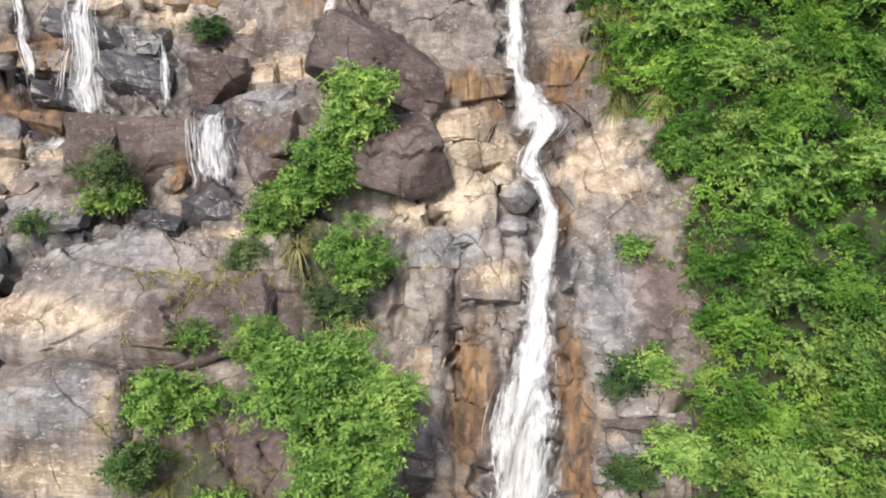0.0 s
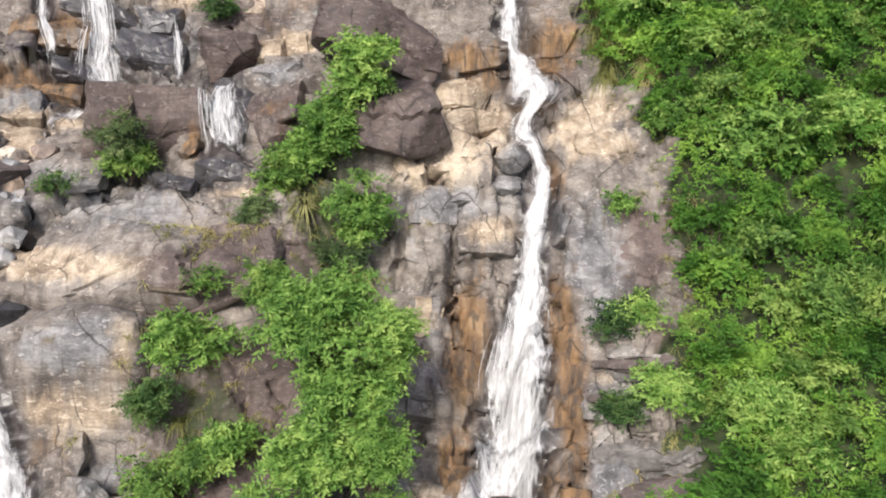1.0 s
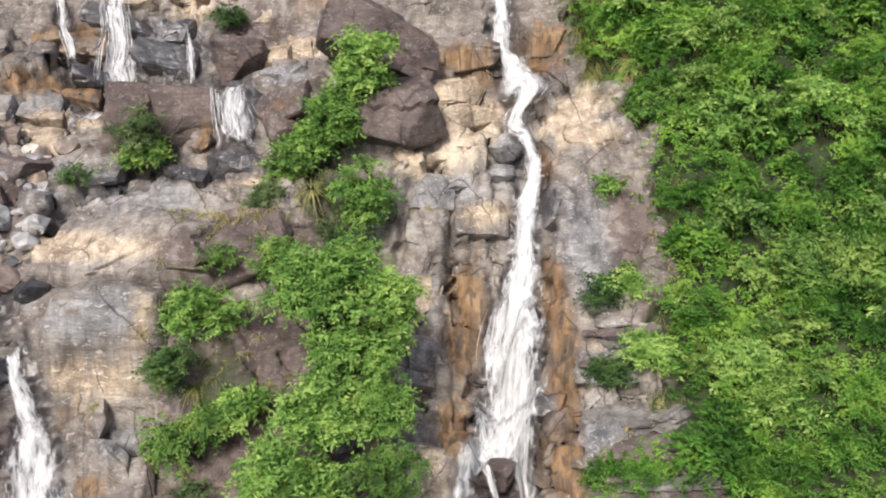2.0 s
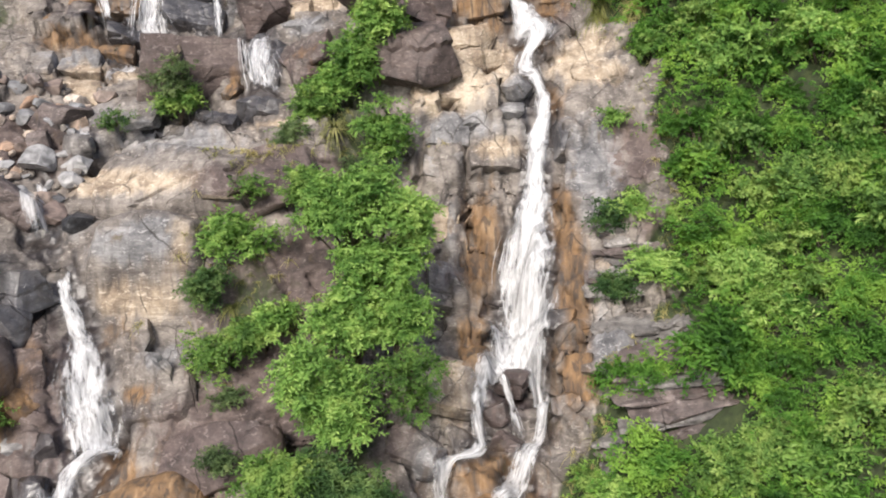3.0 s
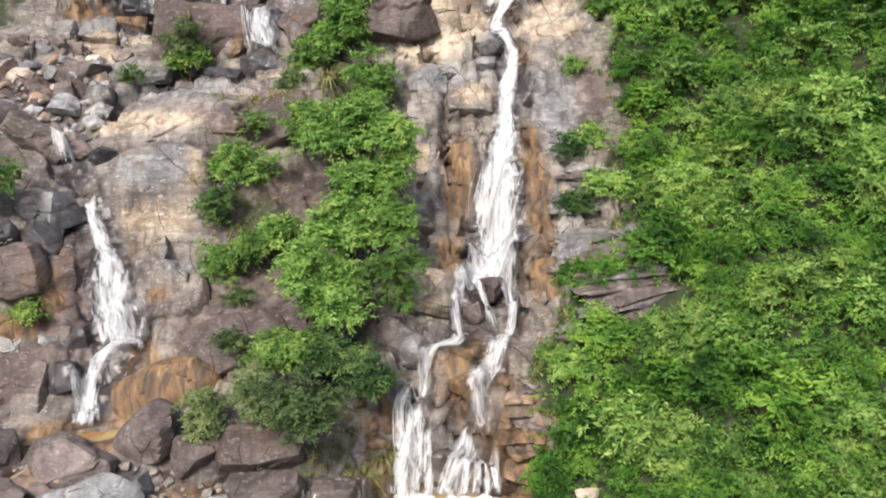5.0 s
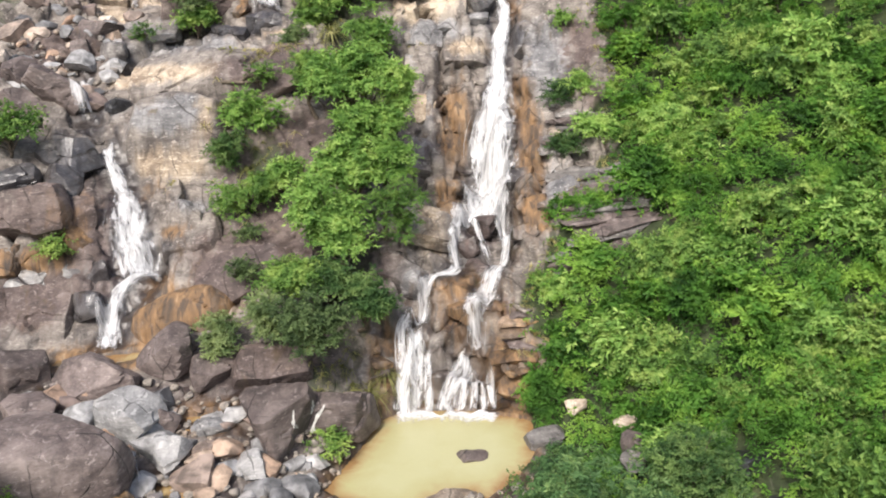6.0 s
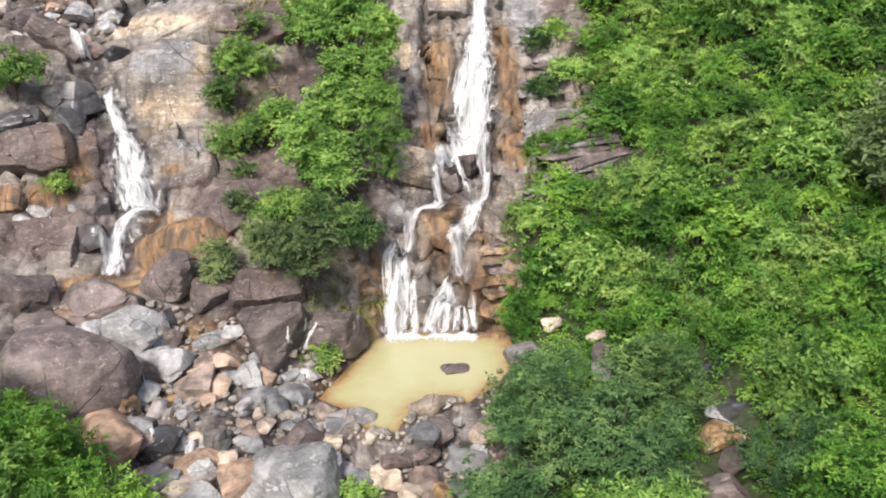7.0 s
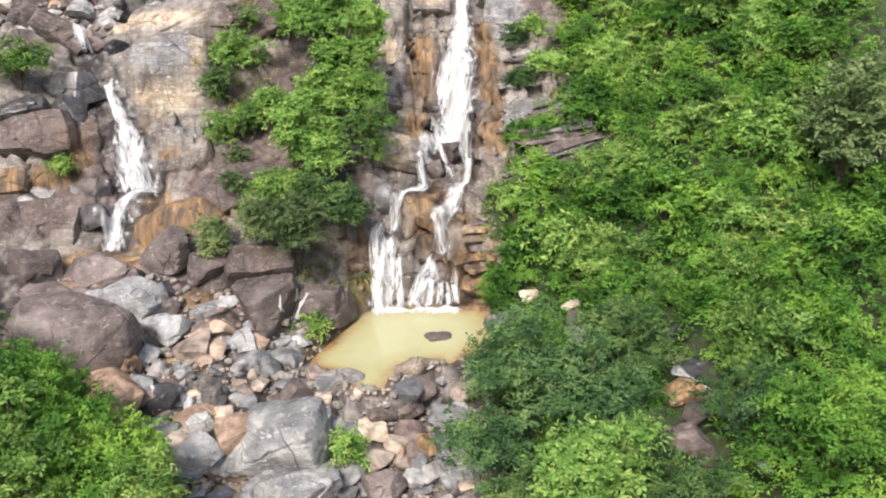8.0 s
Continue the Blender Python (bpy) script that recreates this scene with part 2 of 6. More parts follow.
LEAF_MID = leaf_material("green_leaf", (0.045, 0.1, 0.025), (0.145, 0.262, 0.06), (0.33, 0.44, 0.12), 1.5)
LEAF_DARK = leaf_material("dark_leaf", (0.02, 0.048, 0.018), (0.065, 0.13, 0.042), (0.19, 0.28, 0.09), 1.2)
LEAF_COOL = leaf_material("cool_green_leaf", (0.026, 0.062, 0.026), (0.092, 0.18, 0.066), (0.24, 0.35, 0.13), 1.0)
LEAF_HILL = leaf_material("hill_leaf", (0.02, 0.062, 0.012), (0.098, 0.228, 0.036), (0.285, 0.45, 0.08), 0.6)
LEAF_DULL = leaf_material("dull_leaf", (0.038, 0.066, 0.028), (0.12, 0.178, 0.07), (0.27, 0.335, 0.145), 1.2)
GRASS = leaf_material("dry_grass", (0.12, 0.14, 0.045), (0.28, 0.28, 0.10), (0.5, 0.43, 0.22))
STRAW = leaf_material("straw_leaf", (0.13, 0.15, 0.05), (0.33, 0.32, 0.14), (0.6, 0.54, 0.3), 2.0)
BARK = plain_material("bark", (0.06, 0.045, 0.03), (0.17, 0.135, 0.10), 6)
FALL = fall_material("white_water", 0.74)
LACE = fall_material("lacy_white_water", 0.5, 1.1)
THIN = fall_material("thin_white_water", 0.34, 1.2)
VEIL = fall_material("veil_of_white_water", 0.36, 1.2)
POOL = pool_material()


# ---- numbers that stand for chance ----
def hashed(i, j, k, salt):
    h = (i * 374761393 + j * 668265263 + k * 2147483647 + salt * 1274126177) & 0xFFFFFFFF
    h = ((h ^ (h >> 13)) * 1274126177) & 0xFFFFFFFF
    return ((h ^ (h >> 16)) & 0xFFFFFF) / float(0xFFFFFF)


def value_noise(p, salt=0):
    """Smooth noise, -1 to 1, at rows of x, y, z."""
    i = np.floor(p).astype(np.int64)
    f = p - i
    f = f * f * f * (f * (f * 6 - 15) + 10)
    total = np.zeros(len(p))
    for a in (0, 1):
        for b in (0, 1):
            for c in (0, 1):
                w = (f[:, 0] if a else 1 - f[:, 0]) * (f[:, 1] if b else 1 - f[:, 1]) * (f[:, 2] if c else 1 - f[:, 2])
                total += w * hashed(i[:, 0] + a, i[:, 1] + b, i[:, 2] + c, salt)
    return total * 2 - 1


def fractal(p, octaves=4, salt=0, gain=0.5):
    total, size = np.zeros(len(p)), 1.0
    for o in range(octaves):
        total += size * value_noise(p * 2.03 ** o + 17.3 * o, salt + o)
        size *= gain
    return total


def cells(p, salt=0):
    """Nearest random cell at rows of x, y, z: a chance number of the cell, how near its edge is, and the tilt of its facet there."""
    i = np.floor(p).astype(np.int64)
    best, second, home, place = np.full(len(p), 9.0), np.full(len(p), 9.0), i.copy(), p.copy()
    for a in (-1, 0, 1):
        for b in (-1, 0, 1):
            for c in (-1, 0, 1):
                q = i + (a, b, c)
                spot = q + np.stack([hashed(q[:, 0], q[:, 1], q[:, 2], salt + s) for s in (1, 2, 3)], 1)
                d = np.linalg.norm(p - spot, axis=1)
                near = d < best
                second = np.where(near, best, np.minimum(second, d))
                home[near], place[near] = q[near], spot[near]
                best = np.where(near, d, best)
    chance = [hashed(home[:, 0], home[:, 1], home[:, 2], salt + s) for s in (9, 10, 11, 12)]
    tilt = sum((p[:, k] - place[:, k]) * (chance[1 + k] * 2 - 1) for k in range(3))
    return chance[0], second - best, tilt


def smooth(a, b, v):
    t = np.clip((v - a) / (b - a), 0, 1)
    return t * t * (3 - 2 * t)


def mesh_object(name, verts, faces, material, parent=None, label="", soft=True):
    data = bpy.data.meshes.new(name)
    verts = np.asarray(verts, dtype=np.float32)
    faces = np.asarray(faces, dtype=np.int32)
    data.vertices.add(len(verts))
    data.vertices.foreach_set("co", verts.ravel())
    data.loops.add(faces.size)
    data.loops.foreach_set("vertex_index", faces.ravel())
    data.polygons.add(len(faces))
    data.polygons.foreach_set("loop_start", np.arange(0, faces.size, faces.shape[1], dtype=np.int32))
    data.update(calc_edges=True)
    data.polygons.foreach_set("use_smooth", np.full(len(faces), soft))
    data.materials.append(material)
    ob = new(name, data)
    ob.parent = parent
    if label:
        tagged(ob, label)
    return ob


def point_layer(data, name, values):
    layer = data.attributes.new(name, "FLOAT", "POINT")
    layer.data.foreach_set("value", np.asarray(values, dtype=np.float32))


def colour_layer(data, name, r, g, b):
    layer = data.attributes.new(name, "FLOAT_COLOR", "POINT")
    layer.data.foreach_set("color", np.stack([r, g, b, np.ones(len(r))], 1).astype(np.float32).ravel())


# ---- the lie of the land: height over distance back, at stations from west to east ----
PROFILES = {
    -24: ((-30, -4), (0, 3.5), (12, 6), (17, 8), (20, 10.5), (26, 14), (34, 17.5), (40, 20.5), (46, 26), (60, 36)),
    -17: ((-30, -6), (0, 1), (8, 2.6), (15, 3.6), (17.5, 4.6), (19.5, 8.0), (25, 12), (31, 15), (37, 17.3), (40, 20.5), (46, 27), (60, 36)),
    -12.5: ((-30, -8), (2, -0.6), (8, 1.6), (13, 3.0), (16, 4.2), (19, 6.3), (22.6, 8.2), (24.2, 11.5), (32.5, 15.3), (37.5, 17.6), (40, 20.0), (46, 27), (60, 36)),
    -7: ((-30, -9), (2, -2.0), (7, 0.3), (11, 1.0), (14, 2.8), (17, 5.0), (22, 8.2), (24, 10.3), (30, 14.8), (35, 18.2), (40, 20.4), (46, 28), (60, 37)),
    -2: ((-30, -9), (3, -2.2), (7, -0.6), (12, -0.8), (15, 0.3), (17.2, 3.6), (20, 5.6), (23, 7.2), (27, 10), (30.5, 15.0), (33, 18.5), (38, 20.5), (42, 24), (60, 38)),
    2: ((-30, -9), (3, -2.2), (7, -0.8), (14.5, -0.8), (15.6, 1.4), (17.4, 3.8), (20.5, 5.6), (22.8, 6.8), (26.7, 9.3), (28.7, 12.7), (31.5, 15.6), (34.5, 17.2), (37, 20.5), (42, 25), (60, 38)),
    6.5: ((-30, -8), (3, -2.0), (8, -0.6), (13, 0.6), (15.5, 4.2), (17, 6.2), (19, 7.0), (24.5, 9.7), (26.5, 11.6), (30.7, 15.1), (34, 17.6), (38, 21.5), (60, 38)),
    11: ((-30, -6), (3, -2.2), (8, 0.0), (12.5, 2.8), (14.8, 5.6), (20, 9.3), (25, 12.2), (28, 16), (33, 20), (60, 41)),
    17: ((-30, -2), (3, 0.4), (8, 2.0), (15, 7.4), (19, 10.8), (25, 15.5), (33, 22.5), (60, 44)),
    26: ((-30, 6), (3, 6.0), (8, 7.5), (15, 12), (25, 19), (33, 25), (60, 46)),
}


def base_height(x, y):
    """Height of the smooth land over the plan; x and y are arrays."""
    keys = sorted(PROFILES)
    rows = np.array([np.interp(y, *zip(*PROFILES[k])) for k in keys])
    u = np.clip(np.interp(x, keys, range(len(keys))), 0, len(keys) - 1.0001)
    i = u.astype(int)
    f = u - i
    f = f * f * (3 - 2 * f) * 0.5 + f * 0.5
    n = np.arange(len(x))
    return rows[i, n] * (1 - f) + rows[i + 1, n] * f


# the eastern rim of the bare rock, where the green hillside begins: x over distance back
RIM = ((-40, 3), (5, 3), (13, 3.4), (16.5, 3.7), (18.5, 4.3), (20.5, 5.2), (22, 7.6), (25.5, 8.6), (29, 8.8), (31.5, 8.9), (34.0, 7.9), (36, 6.6), (38, 6.2), (60, 6))
SHORE = [(-2.1, 15.2), (0.3, 15.1), (2.0, 14.5), (3.3, 13.9), (3.5, 12), (2.9, 10.3), (2.1, 9.3), (1.2, 8.4), (0.4, 9.1), (-0.6, 8.7), (-1.3, 7.5), (-1.6, 6.5), (-2.7, 6.8), (-3.4, 8.3), (-4.9, 9.5), (-4.3, 11), (-3.7, 12.4), (-3.1, 14.5)]

# small waters in the stream bed: what they are, their level, their shore
PUDDLES = [
    ("shallow rust-orange puddle among boulders", 1.95, [(-10.6, 12.2), (-9.3, 12.5), (-8.5, 12.1), (-8.7, 11.6), (-9.8, 11.5), (-10.4, 11.7)]),
    ("shallow rusty water at the foot of the lower fall", 3.45, [(-16.6, 15.0), (-13, 15.4), (-12.2, 14.8), (-14, 14.4), (-16.5, 14.4)]),
    ("small murky green pool beside the huge boulder", 0.95, [(-11.0, 9.0), (-9.6, 9.0), (-9.3, 7.9), (-10.4, 7.4)]),
    ("shallow rust-orange puddle between grey boulders", -1.55, [(-7.8, 3.0), (-6.6, 3.2), (-6.1, 2.2), (-6.9, 1.0), (-7.7, 1.4)]),
]


def inside_by(x, y, ring):
    """Signed distance to a ring in plan, positive inside."""
    best, inside = np.full(len(x), 1e9), np.zeros(len(x), bool)
    for (ax, ay), (bx, by) in zip(ring, ring[1:] + ring[:1]):
        t = np.clip(((x - ax) * (bx - ax) + (y - ay) * (by - ay)) / ((bx - ax) ** 2 + (by - ay) ** 2), 0, 1)
        best = np.minimum(best, np.hypot(x - ax - t * (bx - ax), y - ay - t * (by - ay)))
        inside ^= ((ay > y) != (by > y)) & (x < (bx - ax) * (y - ay) / (by - ay + 1e-12) + ax)
    return np.where(inside, best, -best)


def off_line(x, y, line):
    """Distance in plan to a broken line of (x, y, width) minus half its width."""
    best = np.full(len(x), 1e9)
    for (ax, ay, aw), (bx, by, bw) in zip(line, line[1:]):
        t = np.clip(((x - ax) * (bx - ax) + (y - ay) * (by - ay)) / ((bx - ax) ** 2 + (by - ay) ** 2), 0, 1)
        best = np.minimum(best, np.hypot(x - ax - t * (bx - ax), y - ay - t * (by - ay)) - (aw + t * (bw - aw)) / 2)
    return best


# the streams in plan: x, distance back, width
STREAMS = {
    "main": [(3.3, 43, 0.9), (3.2, 39, 0.85), (3.0, 36.9, 0.85), (3.7, 36, 1.2), (4.25, 34.8, 1.6), (3.5, 34.3, 0.85), (3.5, 33.8, 0.8), (4.0, 32.5, 0.85), (4.1, 31.1, 0.95), (3.7, 29.9, 0.9), (3.45, 28.2, 1.2), (3.15, 27.1, 1.6), (2.95, 26.2, 2.3), (2.75, 24.6, 2.7), (2.5, 23.4, 2.4), (2.4, 22.8, 2.0)],
    "west_branch": [(2.0, 24.5, 1.0), (1.7, 23.7, 0.8), (0.9, 22.6, 0.7), (0.65, 21.1, 0.65), (0.7, 19.5, 0.6), (0.05, 18.9, 0.6), (-0.6, 18.8, 0.6), (-0.8, 18.4, 0.65), (-1.0, 17.9, 0.8), (-1.2, 16.7, 1.0)],
    "east_branch": [(2.8, 24.5, 1.1), (2.9, 23.7, 0.9), (3.05, 21.6, 0.75), (3.08, 20.5, 0.6), (2.8, 19.8, 0.65), (2.35, 19.0, 0.7), (1.7, 18.2, 0.75), (1.3, 17.1, 0.85), (1.0, 16.4, 1.0)],
    "last_drop": [(-2.0, 16.2, 1.4), (0.0, 15.6, 2.6), (1.4, 15.4, 2.4)],
    "side_lace": [(2.75, 27.9, 0.4), (2.3, 27.2, 0.7), (2.05, 26.5, 0.8), (1.95, 26.0, 0.7)],
    "cross_trickle": [(1.5, 22.6, 0.35), (1.75, 21.4, 0.25), (2.2, 20.4, 0.3), (2.6, 19.8, 0.35)],
    "side_veil": [(-1.5, 17.6, 0.5), (-1.9, 16.8, 0.6), (-2.0, 15.2, 0.7)],
    "west_head": [(-18.3, 28.4, 0.5), (-17.9, 26.5, 0.9), (-17.3, 25.0, 1.2)],
    "west_fall": [(-16.3, 24.2, 0.5), (-15.7, 23.2, 0.65), (-15.2, 22.4, 1.0), (-14.8, 21.4, 1.4), (-14.4, 20.4, 1.7), (-14.0, 19.3, 2.0), (-13.7, 18.6, 1.8), (-13.5, 18.0, 1.4)],
    "west_foot": [(-12.9, 19.2, 0.6), (-13.6, 18.5, 0.8), (-14.4, 17.6, 0.8), (-14.5, 16.4, 1.0), (-14.3, 15.0, 1.4)],
    "upper_steps": [(-9.7, 36.8, 1.0), (-9.5, 35, 1.5), (-9.2, 32.9, 1.8)],
    "upper_west": [(-16.6, 43, 1.0), (-16.5, 41.4, 1.1), (-16.0, 39, 1.4), (-15.5, 37.4, 2.5)],
    "upper_run": [(-16.4, 37.2, 0.4), (-17.2, 36, 0.4), (-17.6, 34.8, 0.3)],
    "upper_far_west": [(-19.7, 43, 0.4), (-19.5, 41.2, 0.45), (-18.6, 39.3, 0.7), (-17.8, 37.9, 0.5)],
    "upper_middle": [(-4.7, 43, 0.8), (-5.0, 41, 0.75), (-5.5, 40.2, 0.8)],
    "upper_thread": [(-12.8, 40.3, 0.3), (-12.4, 39.2, 0.3), (-12.0, 37.6, 0.35)],
    "gully": [(-17.4, 31.0, 0.4), (-16.7, 29.8, 0.7), (-16.6, 29.3, 0.5)],
    "stone_run_a": [(-11.4, 8.9, 0.4), (-11.4, 8.5, 0.5), (-11.1, 8.0, 0.4)],
    "stone_run_b": [(-9.4, 6.9, 0.4), (-9.2, 6.2, 0.6), (-9.0, 5.5, 0.4)],
    "stone_run_c": [(-10.4, 5.2, 0.4), (-10.1, 5.0, 0.5), (-9.5, 4.7, 0.4)],
    "stone_run_d": [(-10.8, 7.0, 0.3), (-10.6, 6.3, 0.25), (-10.4, 5.5, 0.3)],
    "stone_run_e": [(-10.1, 3.6, 0.4), (-9.7, 3.3, 0.45), (-9.2, 3.0, 0.35)],
    "east_run_low": [(12.2, 3.1, 0.4), (12.45, 2.4, 0.4), (12.7, 1.5, 0.3)],
    "east_run": [(10.5, 8.0, 0.4), (10.4, 7.5, 0.7), (10.8, 6.9, 0.5), (11.2, 6.0, 0.25), (11.4, 5.2, 0.2)],
}

# ribbons of the last drop into the pool, in plan
VEILS = [
    [(-1.1, 17.2, 0.7), (-1.35, 16.3, 0.8), (-1.6, 15.5, 1.0), (-1.7, 14.75, 1.1)],
    [(-1.2, 17.0, 0.5), (-1.7, 16.2, 0.5), (-2.1, 15.5, 0.6), (-2.25, 14.8, 0.6)],
    [(-1.0, 16.7, 0.4), (-0.95, 15.8, 0.5), (-0.9, 14.8, 0.55)],
    [(1.1, 16.9, 0.8), (0.7, 16.2, 0.8), (0.15, 15.6, 0.7), (-0.2, 14.8, 0.8)],
    [(0.9, 16.5, 0.5), (0.6, 15.7, 0.5), (0.45, 14.8, 0.5)],
    [(1.1, 16.5, 0.5), (1.05, 15.7, 0.45), (1.0, 14.75, 0.45)],
    [(1.2, 16.6, 0.5), (1.5, 15.9, 0.4), (1.5, 14.7, 0.4)],
    [(1.4, 16.5, 0.4), (1.9, 15.8, 0.35), (1.95, 14.6, 0.35)],
]

# open cracks in the rock, in plan: x, distance back, width; and depth
CRACKS = [
    ([(-16.5, 26.6, 0.1), (-15.5, 26.3, 0.12), (-13.5, 26.0, 0.12), (-11.4, 26.3, 0.1)], 0.4),
    ([(-16.5, 29.3, 0.5), (-15.7, 30.6, 0.4), (-14.5, 31.6, 0.35), (-12.5, 32.3, 0.3), (-10.7, 31.8, 0.3), (-9.7, 32.4, 0.3)], 0.8),
    ([(-1.8, 28.6, 0.1), (-1.5, 29.9, 0.1), (-1.1, 30.9, 0.08)], 0.4),
    ([(0.1, 26.0, 0.08), (0.3, 28.8, 0.1), (0.4, 29.9, 0.1), (0.8, 30.8, 0.08)], 0.4),
    ([(0.3, 27.0, 0.08), (1.0, 28.2, 0.1), (1.4, 28.8, 0.1), (1.5, 30.0, 0.06)], 0.35),
    ([(-1.4, 24.6, 0.15), (0.2, 24.8, 0.2), (1.4, 24.9, 0.15)], 0.5),
    ([(4.6, 31.0, 0.1), (4.7, 29.5, 0.16), (4.4, 28.4, 0.1)], 0.4),
]


def spots(x, y, rows):
    """Sum of soft areas in plan: x, y, radius across, radius back, weight."""
    total = np.zeros(len(x))
    for cx, cy, rx, ry, w in rows:
        total += w * np.exp(-(((x - cx) / rx) ** 2 + ((y - cy) / ry) ** 2))
    return total


def green(x, y):
    """1 on the overgrown east hillside, 0 on bare rock."""
    wave = 0.5 * np.sin(y * 1.7) + 0.3 * np.sin(y * 4.1 + 1)
    return smooth(-0.3, 0.5, x - np.interp(y, *zip(*RIM)) - wave)


def land(x, y):
    """Places of the land's surface over the plan, and its layers."""
    z = base_height(x, y)
    p2 = np.stack([x, y, np.zeros(len(x))], 1)
    veg = green(x, y)
    near_pool = inside_by(x, y, SHORE)
    # ledges down the cascade and, fainter, over the whole rock
    slope = smooth(14.5, 16.5, y - 0.15 * np.abs(x)) * (1 - veg)
    cascade = np.exp(-((x - 1.2) / 3.6) ** 2) * smooth(14.8, 15.5, y) * (1 - smooth(22, 25, y))
    warp = 0.8 * fractal(p2 * 0.45, 3, 5)
    for rise, weight in ((1.25, np.clip(0.8 * cascade + 0.3 * slope, 0, 0.85)), (0.5, 0.28 * slope)):
        s = (z + warp) / rise
        frac = s - np.floor(s)
        z = z * (1 - weight) + weight * ((np.floor(s) + smooth(0.5, 0.95, frac)) * rise - warp)
    for name, line in STREAMS.items():
        d = off_line(x, y, line)
        z = z - 0.28 * np.exp(-(np.maximum(d, 0) / 0.5) ** 2)
    z = z - 0.75 * veg * smooth(6, 12, y)
    # the pool's basin and its bank
    basin = -0.15 - 0.5 * smooth(0, 2.0, near_pool)
    bank = np.maximum(z, 0.1 + 0.12 * np.minimum(-near_pool, 3))
    rim = smooth(-1.6, -0.4, near_pool) * (1 - smooth(14.6, 15.6, y))
    z = np.where(near_pool > 0, basin, z * (1 - rim) + np.where(y < 6.6, np.maximum(z, 0.1 - 0.5 * np.maximum(0, -near_pool - 0.5)), bank) * rim)
    for label, level, ring in PUDDLES:
        d = inside_by(x, y, ring)
        near = smooth(-0.9, -0.05, d)
        z = np.where(d > 0, level - 0.1, z * (1 - near) + near * np.maximum(np.minimum(z, level + 0.25), level + 0.05))
        near_pool = np.maximum(near_pool, d)
    return z, veg, near_pool, slope, cascade


# areas of colour over the cliff: x, and a level down the face (height plus half the distance back); radius across, radius down, weight
CREAM = [
    (-18.2, 34.6, 2.0, 0.7, 1.0), (-16.0, 35.0, 1.2, 0.6, 1.0), (0.4, 35.2, 2.2, 1.1, 0.9), (1.8, 34.0, 1.8, 1.0, 0.9), (0.2, 32.4, 2.0, 1.3, 0.9), (-1.0, 31.4, 0.9, 0.8, 0.7),
    (5.4, 33.6, 1.0, 1.0, 0.75), (6.7, 34.8, 1.1, 1.2, 0.9), (6.4, 32.7, 1.4, 0.9, 0.65), (2.0, 28.8, 1.1, 0.6, 1.0),
    (-15.8, 27.4, 1.7, 0.8, 1.1), (-12.9, 27.1, 2.0, 0.6, 1.0), (-11.1, 24.0, 0.5, 1.6, 0.75), (-12.3, 21.3, 1.4, 1.0, 0.8), (-14.1, 21.6, 0.7, 1.0, 0.7), (-17.9, 13.7, 1.3, 1.2, 0.85),
]
CREAM_HIGH = [(-6.8, 39.1, 1.6, 0.8, 0.9), (-8.4, 38.6, 1.2, 0.6, 0.8), (-12.6, 42.3, 1.6, 1.4, 0.8), (-8.2, 30.6, 1.6, 0.3, 0.8), (-0.5, 17.0, 1.1, 1.8, 0.8), (-0.9, 24.8, 0.6, 1.0, 0.4), (7.2, 22.6, 1.6, 0.5, 0.5), (7.4, 25.0, 1.4, 0.5, 0.5)]
RUSTY = [
    (1.2, 37.7, 1.6, 0.9, 0.85), (2.1, 36.4, 1.0, 0.7, 0.7), (4.9, 38.4, 1.4, 1.4, 0.9), (4.6, 37.0, 0.7, 0.5, 0.8), (4.3, 35.1, 1.0, 0.35, 0.8), (4.6, 31.3, 0.5, 1.0, 0.9), (1.2, 25.0, 0.8, 1.8, 0.8), (0.9, 22.4, 0.8, 1.8, 0.85),
    (0.5, 19.4, 0.7, 0.9, 0.95), (4.55, 25.0, 0.6, 1.8, 0.95), (4.8, 22.7, 0.6, 1.2, 0.95), (4.9, 20.4, 0.6, 1.5, 0.95), (4.2, 17.6, 0.9, 1.6, 0.85), (0.8, 13.7, 1.5, 0.5, 0.8), (2.9, 9.9, 1.4, 1.0, 1.0), (-2.7, 10.4, 0.9, 1.8, 1.0),
]
RUSTY_WEST = [
    (0.9, 12.0, 2.4, 2.4, 0.6), (2.8, 8.0, 1.4, 1.0, 0.7), (-12.4, 17.4, 0.9, 0.5, 0.75), (-11.6, 13.4, 1.6, 1.0, 1.0), (-12.8, 14.6, 0.6, 0.8, 0.9), (-17.4, 16.1, 0.9, 0.7, 0.8), (-19.0, 15.8, 1.6, 0.6, 0.8),
    (-14.0, 20.0, 0.45, 0.8, 0.7), (-16.6, 18.2, 0.9, 1.2, 0.6), (-17.4, 40.3, 1.1, 0.9, 0.9), (-19.9, 37.3, 1.6, 0.7, 0.9), (-17.9, 36.6, 1.4, 0.5, 0.8), (-10.5, 33.4, 0.35, 1.0, 0.9), (-7.3, 34.9, 0.9, 0.9, 0.5), (-14.0, 10.7, 2.0, 0.7, 0.8), (-9.5, 8.1, 1.2, 0.5, 0.9), (-6.0, 42.5, 1.5, 1.2, 0.6), (10.4, 1.7, 1.0, 1.2, 0.8), (12.5, -0.4, 0.9, 1.0, 0.8),
]
